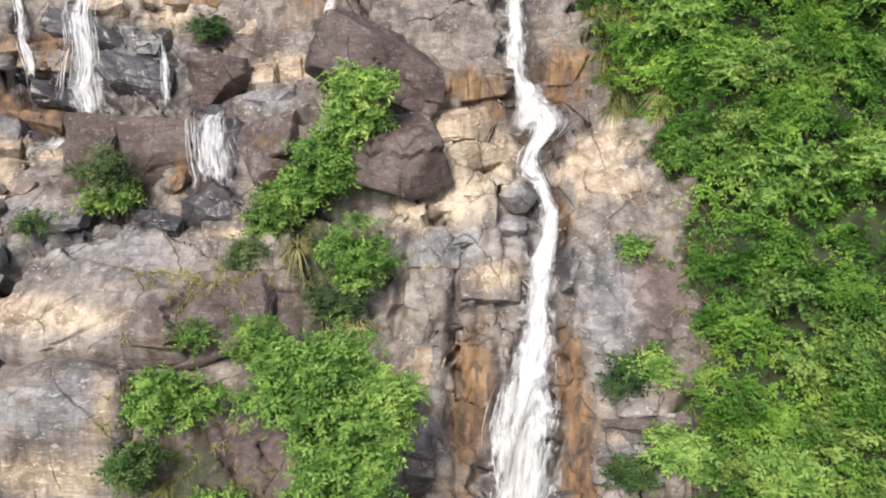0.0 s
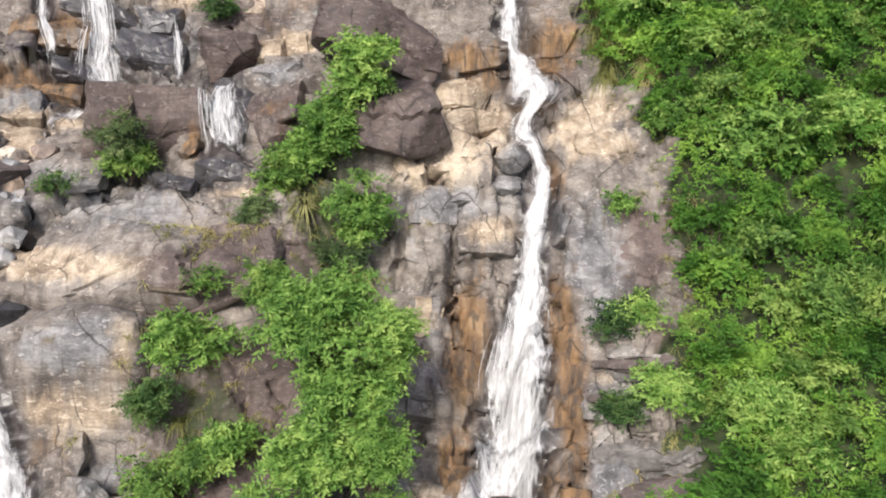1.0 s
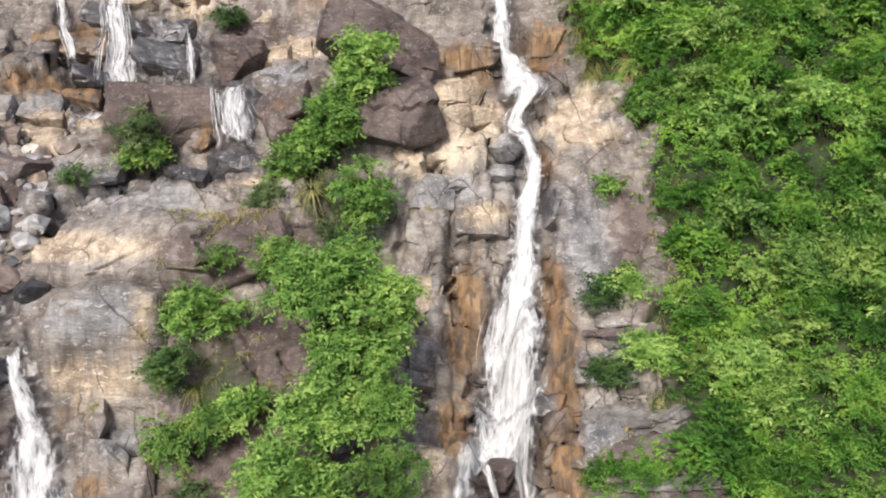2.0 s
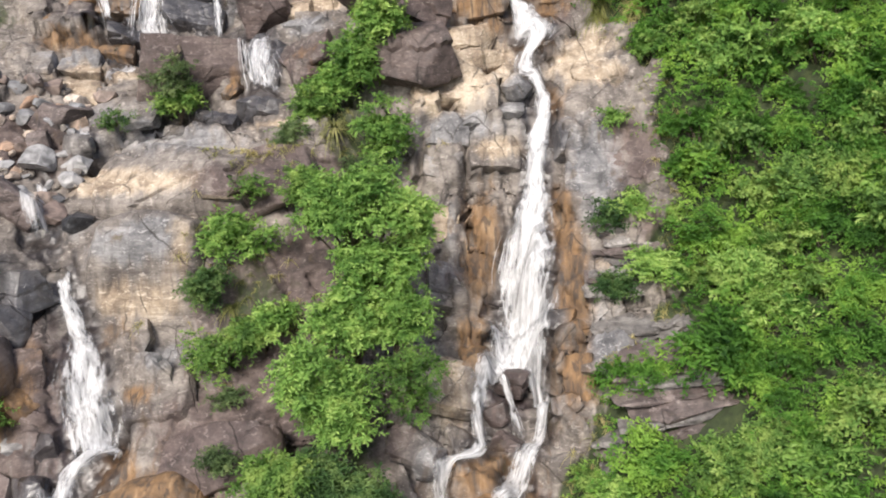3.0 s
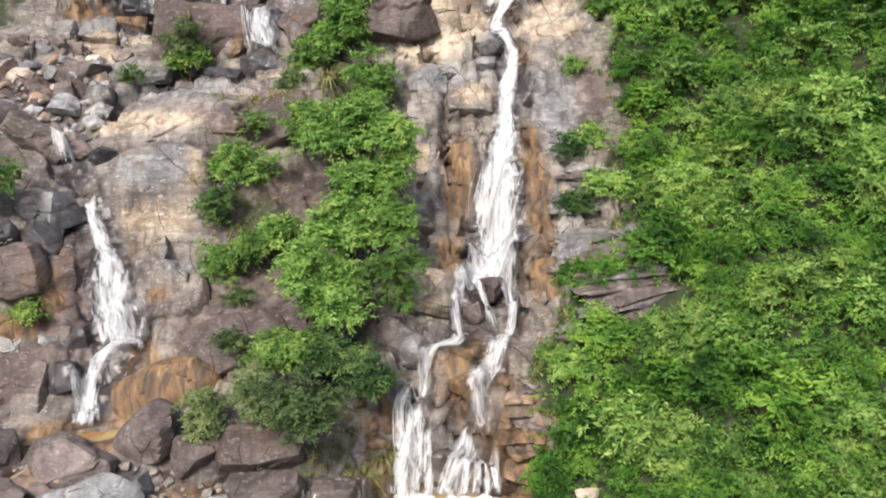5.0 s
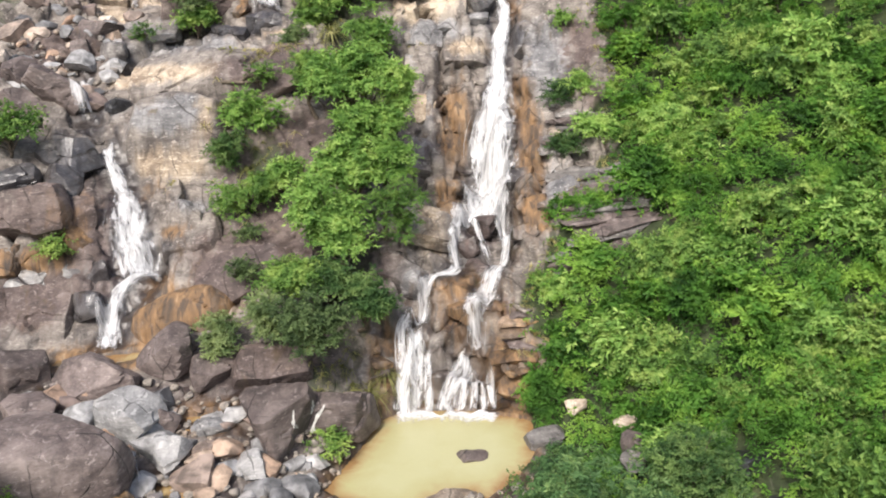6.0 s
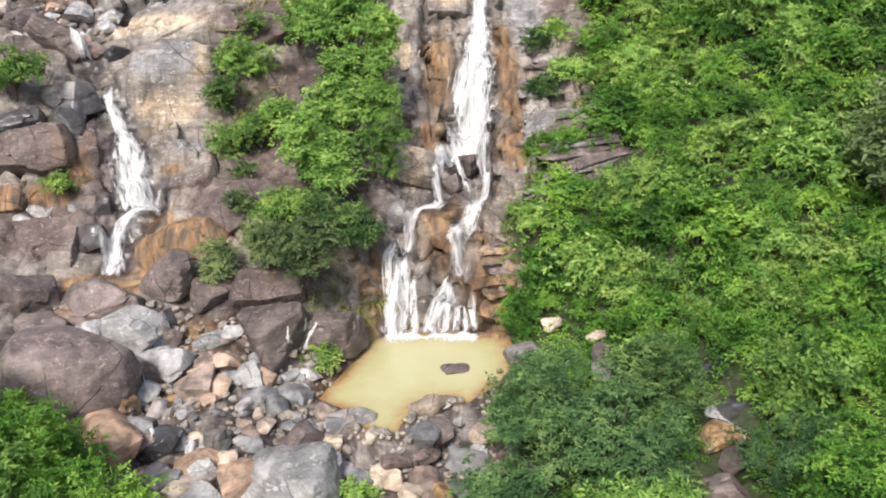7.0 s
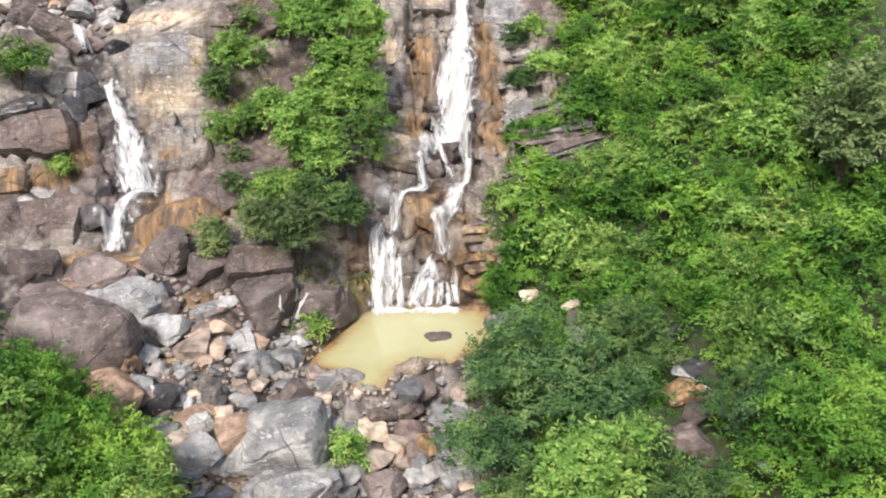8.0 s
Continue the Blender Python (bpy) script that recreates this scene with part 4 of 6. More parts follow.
for label, seed, x, y, z, w, h, material, tip, out in (
    ("rust-brown block between two upper waterfalls", 131, -17.7, 39.3, 20.5, 2.4, 2.3, RUST, 6, 0.7),
    ("sloping blue-grey slab at the head of the upper waterfall", 132, -16.4, 40.3, 21.0, 3.8, 1.4, WET, 22, 0.5),
    ("tilted dark slab beside the upper waterfall", 133, -13.8, 38.7, 19.3, 3.4, 2.0, WET, 18, 0.8),
    ("blue-grey block under the upper steps", 134, -19.0, 35.8, 17.8, 2.3, 2.1, GREY, 10, 0.7),
    ("grey-brown block under the upper steps", 135, -20.5, 35.2, 17.8, 1.6, 1.9, GREY, 0, 0.6),
    ("orange-brown flat slab under the upper falls", 136, -20.5, 38.5, 19.5, 3.2, 1.2, RUST, 10, 0.6),
    ("orange-brown layered slab beside the splash", 137, -18.1, 37.2, 17.9, 3.1, 1.1, RUST, 12, 0.6),
    ("brown rounded rock in the upper stone pile", 138, -19.1, 31.2, 15.8, 1.8, 1.3, BROWN, 0, 0.7),
    ("broad grey-tan rock shelf below the upper falls", 139, -16.2, 32.2, 15.6, 4.2, 2.0, GREY, 8, 0.7),
    ("pale tan smooth run-off slab below the upper falls", 183, -17.4, 34.4, 16.5, 4.4, 1.6, TAN, 10, 0.25),
    ("dark wet rock wall behind the stranded waterfall", 184, -9.5, 34.9, 17.3, 2.2, 3.2, WET, 0, 0.3),
    ("brown rock at the corner of the stranded waterfall", 185, -10.7, 33.9, 16.8, 0.9, 2.4, RUST, 6, 0.45),
    ("black wet slab at the head of the stranded waterfall", 186, -9.9, 36.9, 18.4, 2.2, 0.9, WET, 0, 0.3),
    ("cream-brown upper cliff face", 187, -15.0, 41.9, 22.2, 3.0, 1.8, TAN, 0, 0.5),
    ("grey-brown upper cliff face", 188, -11.5, 42.2, 22.4, 3.0, 1.8, RUST, 0, 0.5),
    ("brown upper cliff face behind the boulder", 189, -6.2, 42.0, 22.6, 2.6, 2.0, RUST, 0, 0.5),
    ("blue-grey wet slab between the upper falls", 140, -13.3, 40.4, 20.8, 3.4, 1.9, WET, 12, 0.5),
    ("cream upper cliff block beside a shrub", 141, -9.4, 40.6, 21.0, 2.0, 1.4, TAN, 0, 0.5),
    ("dark brown step block under a narrow fall", 142, -19.5, 39.7, 20.5, 2.0, 1.5, RUST, 0, 0.6),
    ("black wet step under the upper fall", 143, -17.4, 38.1, 18.8, 2.8, 1.0, WET, 14, 0.5),
    ("flat grey slab under the lodged boulder", 144, -12.7, 37.1, 17.9, 2.6, 1.4, GREY, 6, 0.5),
    ("grey-brown rock beside the stranded waterfall", 145, -11.4, 34.6, 17.2, 2.2, 3.0, GREY, 14, 0.7),
    ("brown rock below the layered tree", 146, -7.2, 33.2, 17.2, 1.8, 1.6, BROWN, 0, 0.6),
    ("pinkish tan blocks on the upper ledge", 147, -8.3, 38.3, 19.7, 2.0, 1.3, TAN, -10, 0.5),
    ("pink-tan block beside the huge dark boulder", 148, -6.9, 38.6, 20.2, 1.6, 1.2, TAN, 10, 0.5),
    ("flat blue-grey slab beside the lodged boulder", 149, -7.6, 36.7, 18.9, 2.9, 1.3, GREY, -8, 0.5),
    ("rough tan-brown rock beside the stranded waterfall", 150, -7.3, 34.5, 17.8, 2.9, 2.4, BROWN, -14, 0.6),
    ("dark wet slab at the foot of the stranded waterfall", 151, -9.0, 31.9, 15.8, 3.0, 0.9, WET, -6, 0.4),
    ("dark rock in the crevice above the big slab", 152, -11.4, 31.8, 15.4, 2.2, 0.8, WET, 6, 0.3),
    ("tan block with rust streaks beside the waterfall", 153, 1.8, 29.6, 13.9, 2.4, 1.7, SLAB, 0, 0.4),
    ("grey fractured block beside the waterfall", 154, 1.2, 31.0, 15.4, 2.2, 1.2, GREY, -6, 0.35),
    ("grey square-cut block of the cliff face", 155, -0.4, 30.2, 15.0, 2.2, 1.6, GREY, 0, 0.35),
    ("grey upright block of the cliff face", 156, -0.6, 29.0, 13.5, 1.8, 1.8, GREY, 4, 0.3),
    ("pale rounded block of the cliff face", 157, -0.9, 27.5, 11.3, 1.9, 1.6, TAN, 8, 0.4),
    ("streaked rust-grey block of the cliff face", 158, -0.2, 25.6, 9.4, 2.3, 2.4, SLAB, 10, 0.4),
    ("orange rock boss at the edge of the water", 159, 0.55, 22.8, 7.1, 1.3, 1.5, RUST, 24, 0.45),
    ("dark grey rounded rock at the edge of the water", 160, 2.6, 31.3, 15.6, 1.4, 1.1, GREY, 0, 0.4),
    ("dark wet rock against the waterfall", 161, 4.9, 29.8, 14.5, 1.3, 1.9, GREY, -14, 0.3),
    ("smooth grey slab beside the waterfall", 162, 5.7, 28.3, 13.5, 2.5, 3.2, GREY, -10, 0.4),
    ("dark grey layered slab at the rim of the hillside", 163, 7.6, 28.0, 13.9, 2.2, 3.0, BROWN, -10, 0.3),
    ("orange-stained rock rib beside the waterfall", 164, 4.5, 24.7, 9.4, 1.3, 2.6, RUST, 4, 0.45),
    ("dark wet rounded rock at the edge of the water", 165, 3.9, 23.6, 8.4, 1.2, 1.3, GREY, 0, 0.35),
    ("orange-tan rock below the waterfall's knee", 166, 4.2, 21.0, 7.2, 1.7, 1.9, RUST, -16, 0.4),
    ("grey broken rock beside the orange rib", 169, 5.6, 21.4, 8.2, 1.9, 2.5, GREY, -12, 0.4),
    ("pale grey rounded slab hidden by shrubs", 170, -0.6, 21.6, 6.8, 2.6, 3.2, SLAB, 14, 1.7),
    ("orange-tan broken rock beside the upper waterfall", 171, 1.7, 36.3, 20.0, 2.8, 1.7, SLAB, -8, 0.5),
    ("tan layered rock beside the waterfall", 172, 1.1, 35.0, 18.4, 3.2, 1.7, TAN, 6, 0.5),
    ("cream layered rock shelf", 173, 1.0, 33.8, 17.5, 3.9, 1.2, TAN, -5, 0.5),
    ("cream fractured rock face", 174, 0.2, 31.8, 16.5, 3.2, 1.6, TAN, 4, 0.35),
    ("wet brown rock beside the head of the waterfall", 175, 5.0, 36.8, 20.6, 2.3, 2.2, SLAB, 0, 0.6),
    ("dark rust-stained rock beside the waterfall", 176, 5.8, 35.5, 19.2, 2.1, 1.8, SLAB, 16, 0.5),
    ("grey rock face at the foot of the cliff shrubs", 177, -1.9, 19.4, 5.2, 2.2, 1.8, SLAB, 0, 0.4),
    ("grey broken rock beside the lower branch", 178, -1.3, 18.9, 4.9, 1.4, 1.2, GREY, 0, 0.4),
    ("brown streaked rock beside the lower fall", 179, -16.6, 19.9, 8.3, 1.8, 2.2, BROWN, 0, 0.4),
    ("brown wet rock beside the lower fall", 180, -15.9, 18.4, 6.0, 1.8, 1.8, WET, 0, 0.4),
):
    block(label, seed, x, y, z, w, h, material, tip, 0.6 * out if y > 34 else 0.8 * out if x < -3 else 0.5 * out, 0.86, 1, strata=0.04 if "layered" in label else 0.008, rough=0.4)

# broad smooth slabs of the cliff: size, and how far they stand out
for label, seed, x, y, z, w, h, material, tip, out, thick, boxy in (
    ("broad domed grey and cream rock slab above the lower waterfall", 191, -11.6, 27.6, 14.2, 9.6, 4.8, SLAB, -7, 1.25, 3.4, 0.4),
    ("big smooth cream and grey streaked slab beside the lower waterfall", 192, -12.7, 23.4, 11.0, 5.0, 5.4, SLAB, 4, 0.75, 2.6, 0.42),
    ("rough brown rock beside the domed slab", 199, -8.3, 27.1, 14.0, 5.0, 3.8, BROWN, -4, 1.15, 3.0, 0.5),
    ("dark brown sloping slab above the boulders", 181, -8.9, 17.6, 6.1, 5.0, 3.2, DEEP, -18, 0.85, 2.0, 0.45),
    ("grey rounded block beside the lower waterfall", 193, -11.6, 20.0, 7.6, 3.1, 2.6, SLAB, -10, 0.6, 2.0, 0.5),
    ("orange-brown wet rock beside the lower waterfall", 194, -16.8, 19.2, 7.6, 2.0, 1.9, RUST, 6, 0.5, 1.4, 0.6),
    ("brown layered rock beside the lower waterfall", 195, -19.4, 18.2, 7.2, 2.4, 2.0, RUST, -4, 0.45, 1.4, 0.8),
    ("dark wet rock wall beside the lower waterfall", 196, -17.6, 17.9, 6.0, 4.4, 1.7, WET, 4, 0.3, 1.2, 0.6),
    ("dark brown rock at the cliff foot beside the pool boulder", 197, -7.2, 13.8, 3.2, 3.4, 2.4, BROWN, 8, 0.85, 2.0, 0.5),
    ("grey smooth slab at the rim of the upper fall", 198, -20.0, 21.0, 10.2, 3.2, 1.4, WET, -6, 0.4, 1.2, 0.6),
):
    block(label, seed, x, y, z, w, h, material, tip, out, boxy, -2 if material is SLAB else 2, thick, 0.05 if "layered" in label else 0.006, 0.28)


def ledge(label, seed, x, y, length, layers, rise, turn, tip, stones=(GREY, BROWN, GREY)):
    """Thin beds of rock, one stepping back over the other."""
    rng = np.random.default_rng(seed)
    thing = new("rock_ledge")
    thing.matrix_basis = pose(x, y, floor_at(x, y), 0, tip, turn)
    for k in range(layers):
        w, thick = length * rng.uniform(0.6, 1.0), rise * rng.uniform(0.7, 1.3)
        bed = mesh_object("bed", *rock_data(seed * 20 + k, (w, rng.uniform(1.5, 2.0), thick * 1.25), 4, 0.85, 3, 0.9), stones[k % 3], thing)
        sharpen(bed.data, 28)
        bed.matrix_basis = pose(rng.uniform(-0.5, 0.5) * (length - w), 0.45 * k * rise / 0.35 + rng.uniform(-0.15, 0.15), -0.1 + rise * k, rng.uniform(-4, 4), rng.uniform(-3, 3), rng.uniform(-7, 7))
    return tagged(thing, label, "rock ledge")


ledge("pale grey layered rock ledge grown with creepers", 21, 7.0, 24.2, 3.9, 7, 0.3, -4, -4)
ledge("long thin layered rock ledge rising into the creepers", 22, 7.6, 21.6, 5.0, 4, 0.26, 4, -9)
ledge("brown layered rock ledge showing through the creepers", 23, 8.0, 18.5, 5.2, 7, 0.3, -4, -10, (BROWN, GREY, BROWN))
ledge("low grey rock ledge at the foot of the creepers", 24, 5.6, 17.9, 2.0, 3, 0.28, 0, -12)

ledge("orange layered ledges beside the foot of the waterfall", 25, 3.2, 15.5, 2.2, 6, 0.36, -6, 3, (RUST, RUST, BROWN))
ledge("orange layered ledges under the hanging grass", 26, -2.9, 15.7, 1.2, 5, 0.4, 8, -4, (RUST, BROWN, RUST))


def on_ledge(x, y):
    """Whether a place lies on or just before one of the ledges."""
    return ((y > 23.0) & (y < 26.2) & (x < 8.9)) | ((y > 20.4) & (y < 22.4) & (x < 9.6)) | ((y > 17.2) & (y < 19.2) & (x < 10.0))


# boulders of the stream bed: place, size, turn
for label, seed, at, size, material, turn, tip, boxy in (
    ("huge rounded brown-grey boulder in the stream bed", 71, (-13.95, 8.2, 2.3), (5.2, 4.5, 4.0), BROWN, 18, 10, 0.36),
    ("dark grey pointed boulder at the cliff foot", 72, (-11.5, 14.3, 4.0), (2.5, 2.0, 2.1), BROWN, -20, 14, 0.5),
    ("flat brown-grey boulder at the cliff foot", 73, (-14.3, 13.2, 3.5), (3.8, 2.2, 1.5), BROWN, 10, -6, 0.5),
    ("reddish brown boulder in the stream bed", 74, (-17.4, 13.5, 3.9), (2.3, 2.0, 1.8), BROWN, 35, 0, 0.5),
    ("grey flat-topped boulder in the stream bed", 75, (-12.5, 11.2, 2.8), (2.8, 1.9, 1.7), PALE_GREY, -15, 12, 0.65),
    ("brown wedge-shaped boulder under the shrubs", 76, (-9.6, 13.8, 3.2), (1.9, 1.5, 1.4), BROWN, 20, 10, 0.6),
    ("dark brown boulder streaked with white droppings", 77, (-6.8, 11.5, 1.9), (3.0, 2.4, 2.7), BROWN, -12, -14, 0.6),
    ("brown flat boulder under overhanging shrubs beside the pool", 78, (-4.4, 13.3, 1.3), (3.6, 2.3, 2.0), BROWN, 8, 6, 0.5),
    ("grey angular boulder among small stones", 79, (-10.3, 9.9, 1.9), (1.6, 1.3, 1.3), PALE_GREY, 40, 10, 0.6),
    ("blue-grey angular boulder among small stones", 80, (-7.5, 9.8, 1.1), (1.7, 1.1, 1.1), PALE_GREY, -35, 18, 0.65),
    ("blue-grey flat stone beside the rusty puddle", 81, (-9.2, 11.2, 2.1), (1.3, 0.9, 0.6), PALE_GREY, 20, 0, 0.6),
    ("brown flat boulder behind the huge boulder", 82, (-16.0, 11.1, 3.2), (2.4, 1.8, 1.1), BROWN, 0, 0, 0.5),
    ("grey-brown block in the stream bed", 83, (-11.0, 11.4, 2.4), (1.1, 0.9, 1.0), BROWN, 0, 0, 0.6),
    ("big light grey boulder in the stream bed", 84, (-5.8, 4.3, -0.7), (4.6, 3.2, 2.3), PALE_GREY, -8, -8, 0.5),
    ("light grey flat boulder in the stream bed", 85, (-4.7, 2.2, -1.6), (3.3, 2.5, 1.6), PALE_GREY, 20, 4, 0.55),
    ("dark brown-grey triangular boulder", 86, (-5.1, 6.3, 0.0), (2.0, 1.6, 1.6), BROWN, 30, 15, 0.45),
    ("dark grey long flat boulder at the pool's edge", 87, (-3.6, 7.7, 0.0), (2.4, 1.4, 0.9), GREY, -16, 5, 0.6),
    ("pinkish tan flat boulder at the pool's edge", 88, (-0.1, 8.5, 0.0), (2.2, 1.5, 1.0), TAN, 12, 0, 0.55),
    ("grey boulder beside the rusty puddle", 89, (-8.4, 3.6, -0.7), (1.9, 1.6, 1.6), PALE_GREY, 25, 14, 0.55),
    ("rounded grey boulder in the stream bed", 90, (-8.1, 6.3, 0.4), (1.2, 1.0, 0.95), GREY, 0, 0, 0.4),
    ("black wet boulder in the stream", 91, (-10.3, 6.3, 0.6), (1.9, 1.4, 1.0), WET, 10, -12, 0.55),
    ("light grey boulder under the trees", 92, (1.2, 3.5, -1.7), (1.7, 1.4, 1.7), PALE_GREY, 0, 10, 0.5),
    ("brown boulder in the stream bed", 93, (-1.4, 2.9, -1.9), (1.8, 1.4, 1.2), BROWN, 30, 0, 0.6),
    ("grey-brown flat rock lying in the pool", 94, (0.8, 11.3, -0.02), (1.35, 0.8, 0.42), BROWN, 6, 0, 0.5),
    ("reddish brown stone beside the huge boulder", 95, (-11.7, 7.3, 1.5), (1.1, 0.9, 1.1), RUST, 30, 20, 0.5),
    ("reddish brown boulder at the pool's outlet", 96, (-0.2, 7.0, -0.2), (1.6, 1.2, 1.1), BROWN, 0, 0, 0.6),
    ("brown boulder below the pool's outlet", 97, (-0.6, 6.0, -0.6), (1.35, 1.1, 1.0), BROWN, 40, 0, 0.6),
    ("tan boulder below the pool's outlet", 98, (-2.0, 5.2, -1.0), (1.3, 1.1, 1.0), TAN, 0, 0, 0.6),
    ("pink-grey boulder below the pool's outlet", 99, (-1.1, 4.5, -1.3), (1.3, 1.1, 1.0), TAN, 60, 0, 0.6),
    ("rusty boulder below the pool's outlet", 100, (-0.1, 4.6, -1.3), (1.1, 1.0, 1.0), RUST, 20, 0, 0.5),
    ("pale tan upright stone in the stream bed", 101, (-4.1, 6.4, -0.2), (0.85, 0.7, 1.1), TAN, 10, 18, 0.6),
    ("grey boulder beside the running water", 102, (-8.5, 5.2, -0.1), (1.2, 1.0, 0.9), PALE_GREY, 15, 0, 0.5),
    ("whitish stone on the overgrown bank", 103, (5.2, 13.2, 0.95), (1.0, 0.7, 0.7), TAN, 20, 15, 0.5),
    ("grey flat boulder at the pool's east shore", 104, (3.9, 12.2, 0.25), (1.9, 1.3, 0.95), GREY, 10, 0, 0.55),
    ("pale stone on the overgrown bank", 105, (7.0, 11.9, 0.9), (1.0, 0.7, 0.6), TAN, 0, 0, 0.5),
    ("brown boulder on the overgrown bank", 106, (7.2, 10.8, 0.6), (1.4, 1.0, 1.0), BROWN, 20, 0, 0.5),
    ("grey boulder on the overgrown bank", 107, (7.0, 10.0, 0.3), (1.2, 0.9, 0.8), GREY, 45, 0, 0.5),
    ("dark boulder below the side stream", 108, (9.7, 3.5, -1.4), (2.3, 1.7, 1.7), BROWN, 0, 0, 0.5),
    ("dark rust-stained rock under the side stream", 109, (10.5, 6.5, -0.85), (2.2, 1.9, 0.9), RUST, 15, 0, 0.65),
    ("dark rock in the side stream hollow", 118, (11.5, 7.6, -0.4), (2.0, 1.3, 1.0), WET, 0, 0, 0.5),
    ("dark wet rock above the side stream", 119, (10.9, 8.9, 0.7), (1.8, 1.2, 1.0), WET, 20, 0, 0.5),
    ("brown boulder in the side stream bed", 120, (10.6, 4.9, -1.1), (1.2, 1.0, 0.9), BROWN, 20, 0, 0.5),
    ("grey boulder in the upper stone pile", 110, (-18.4, 31.4, 15.6), (2.8, 2.0, 1.6), BROWN, 10, 5, 0.5),
    ("grey stone in the upper stone pile", 111, (-18.9, 30.0, 14.9), (1.4, 1.1, 1.1), BROWN, 40, 0, 0.5),
    ("slanting brown boulder beside the upper fall", 112, (-19.2, 26.2, 13.3), (3.0, 1.9, 1.7), BROWN, 15, 32, 0.65),
    ("brown-grey leaning slab on the stone pile", 113, (-20.2, 25.0, 12.8), (2.4, 1.7, 1.5), BROWN, 0, 45, 0.65),
    ("brown boulder at the edge of the stone pile", 114, (-21.6, 27.2, 14.2), (1.9, 1.6, 1.8), BROWN, 0, 20, 0.6),
    ("grey boulder beside the gully", 115, (-17.3, 29.9, 14.6), (1.7, 1.3, 1.1), GREY, 0, 0, 0.5),
    ("small square pale stone on the dark slab", 117, (-10.1, 16.9, 5.2), (0.5, 0.4, 0.4), TAN, 10, 0, 0.7),
    ("grey wet boulder beside the upper fall", 116, (-15.9, 25.6, 12.5), (1.3, 1.1, 1.0), WET, 0, 0, 0.5),
):
    ob = stone("boulder", label, "boulder", seed, at, size, material, turn, 0, tip, 5 if max(size) > 2.9 else 4, boxy if max(size) > 5 else boxy + 0.18, -3 if max(size) > 5 else 1 if max(size) > 2.4 else 4, 0.22 if max(size) > 5 else 0.45)

# loose stones that can be told apart, in the stream bed and on the upper pile
KINDS = [mesh_object("river_stone", *rock_data(200 + k, (1.0, 0.78, 0.6), 3, 0.62 + 0.03 * k, 5 + k % 4, 0.9), STONE) for k in range(9)]
for ob in KINDS:
    sharpen(ob.data, 26)
rng = np.random.default_rng(12)
loose, tries = [], 0
while len(loose) < 298 and tries < 9000:
    tries += 1
    if len(loose) < 228:
        x, y = rng.uniform(-17, 3.2), rng.uniform(0.5, 13.5)
        if x < -9.5 - 0.9 * y + 3.0 or y > 12.5 - 0.22 * max(0, x + 9):
            continue
        size = 0.6 + 1.15 * rng.random() ** 1.6
    else:
        x, y = rng.uniform(-23, -16.8), rng.uniform(26.3, 33.5)
        size = 0.6 + 1.1 * rng.random() ** 1.4
    if inside_by(np.array([x]), np.array([y]), SHORE)[0] > -0.2 - 0.45 * size or any(math.hypot(x - a, y - b) < 0.31 * (size + s) for a, b, s in loose):
        continue
    loose.append((x, y, size))
    ob = KINDS[len(loose) % 9]
    z = floor_at(x, y) + 0.1 * size
    m = pose(x, y, z, rng.uniform(-22, 22), rng.uniform(-22, 22), rng.uniform(0, 360)) @ Matrix.Diagonal((size, size, size, 1))
    if len(loose) <= 9:
        ob.matrix_basis = m
    else:
        ob = copy_thing(ob, m)
    tagged(ob, "loose angular stone in the stream bed" if len(loose) <= 228 else "loose angular stone on the upper ledge pile", "stone", "loose stones")

# smaller stones between them, past counting
shapes = [rock_data(240 + k, (1.0, 0.8, 0.65), 2, 0.5, 6) for k in range(8)]
pieces, cover, start = [], [], 0
for k in range(1500):
    x, y = rng.uniform(-17, 3.2), rng.uniform(0.2, 14)
    if k > 1430:
        x, y = rng.uniform(-23, -16.6), rng.uniform(26, 34)
    elif x < -7.5 - 0.9 * y or y > 13.2 - 0.25 * max(0, x + 9):
        continue
    if inside_by(np.array([x]), np.array([y]), SHORE)[0] > -0.1:
        continue
    s = 0.17 + 0.36 * rng.random() ** 1.4
    v, f = shapes[k % 8]
    a, b = rng.uniform(0, 6.28), rng.uniform(-0.4, 0.4)
    turn = np.array(Euler((b, b, a)).to_matrix())
    pieces.append(v @ turn.T * s + (x, y, floor_at(x, y) + 0.2 * s))
    cover.append(f + start)
    start += len(v)
RUBBLE = rock_material("rubble_stone", (0.1, 0.092, 0.085), (0.27, 0.24, 0.21), (0.5, 0.44, 0.37), 0.2)
tagged(mesh_object("rubble", np.concatenate(pieces), np.concatenate(cover), RUBBLE, soft=False), "grey, tan and brown rubble between the boulders", "rubble", kind="stuff")

# gravel between them
pieces, cover, start = [], [], 0
v2, f2 = SPHERES[2]
for k in range(700):
    x, y = rng.uniform(-16, 3), rng.uniform(0.5, 13.2)
    if (x < -6 - 0.9 * y or y > 12.8 - 0.22 * max(0, x + 9)) or inside_by(np.array([x]), np.array([y]), SHORE)[0] > 0:
        continue
    s = rng.uniform(0.06, 0.17)
    shape = v2 * (1 + 0.22 * rng.normal(size=(len(v2), 1)).clip(-1, 1)) * (s, s * rng.uniform(0.6, 1), s * 0.6)
    a = rng.uniform(0, 6.28)
    shape = shape @ np.array([[math.cos(a), math.sin(a), 0], [-math.sin(a), math.cos(a), 0], [0, 0, 1]])
    pieces.append(shape + (x, y, floor_at(x, y) + 0.3 * s))
    cover.append(f2 + start)
    start += len(v2)
GRAVEL = plain_material("gravel_stone", (0.12, 0.1, 0.085), (0.46, 0.38, 0.3), 3.5)
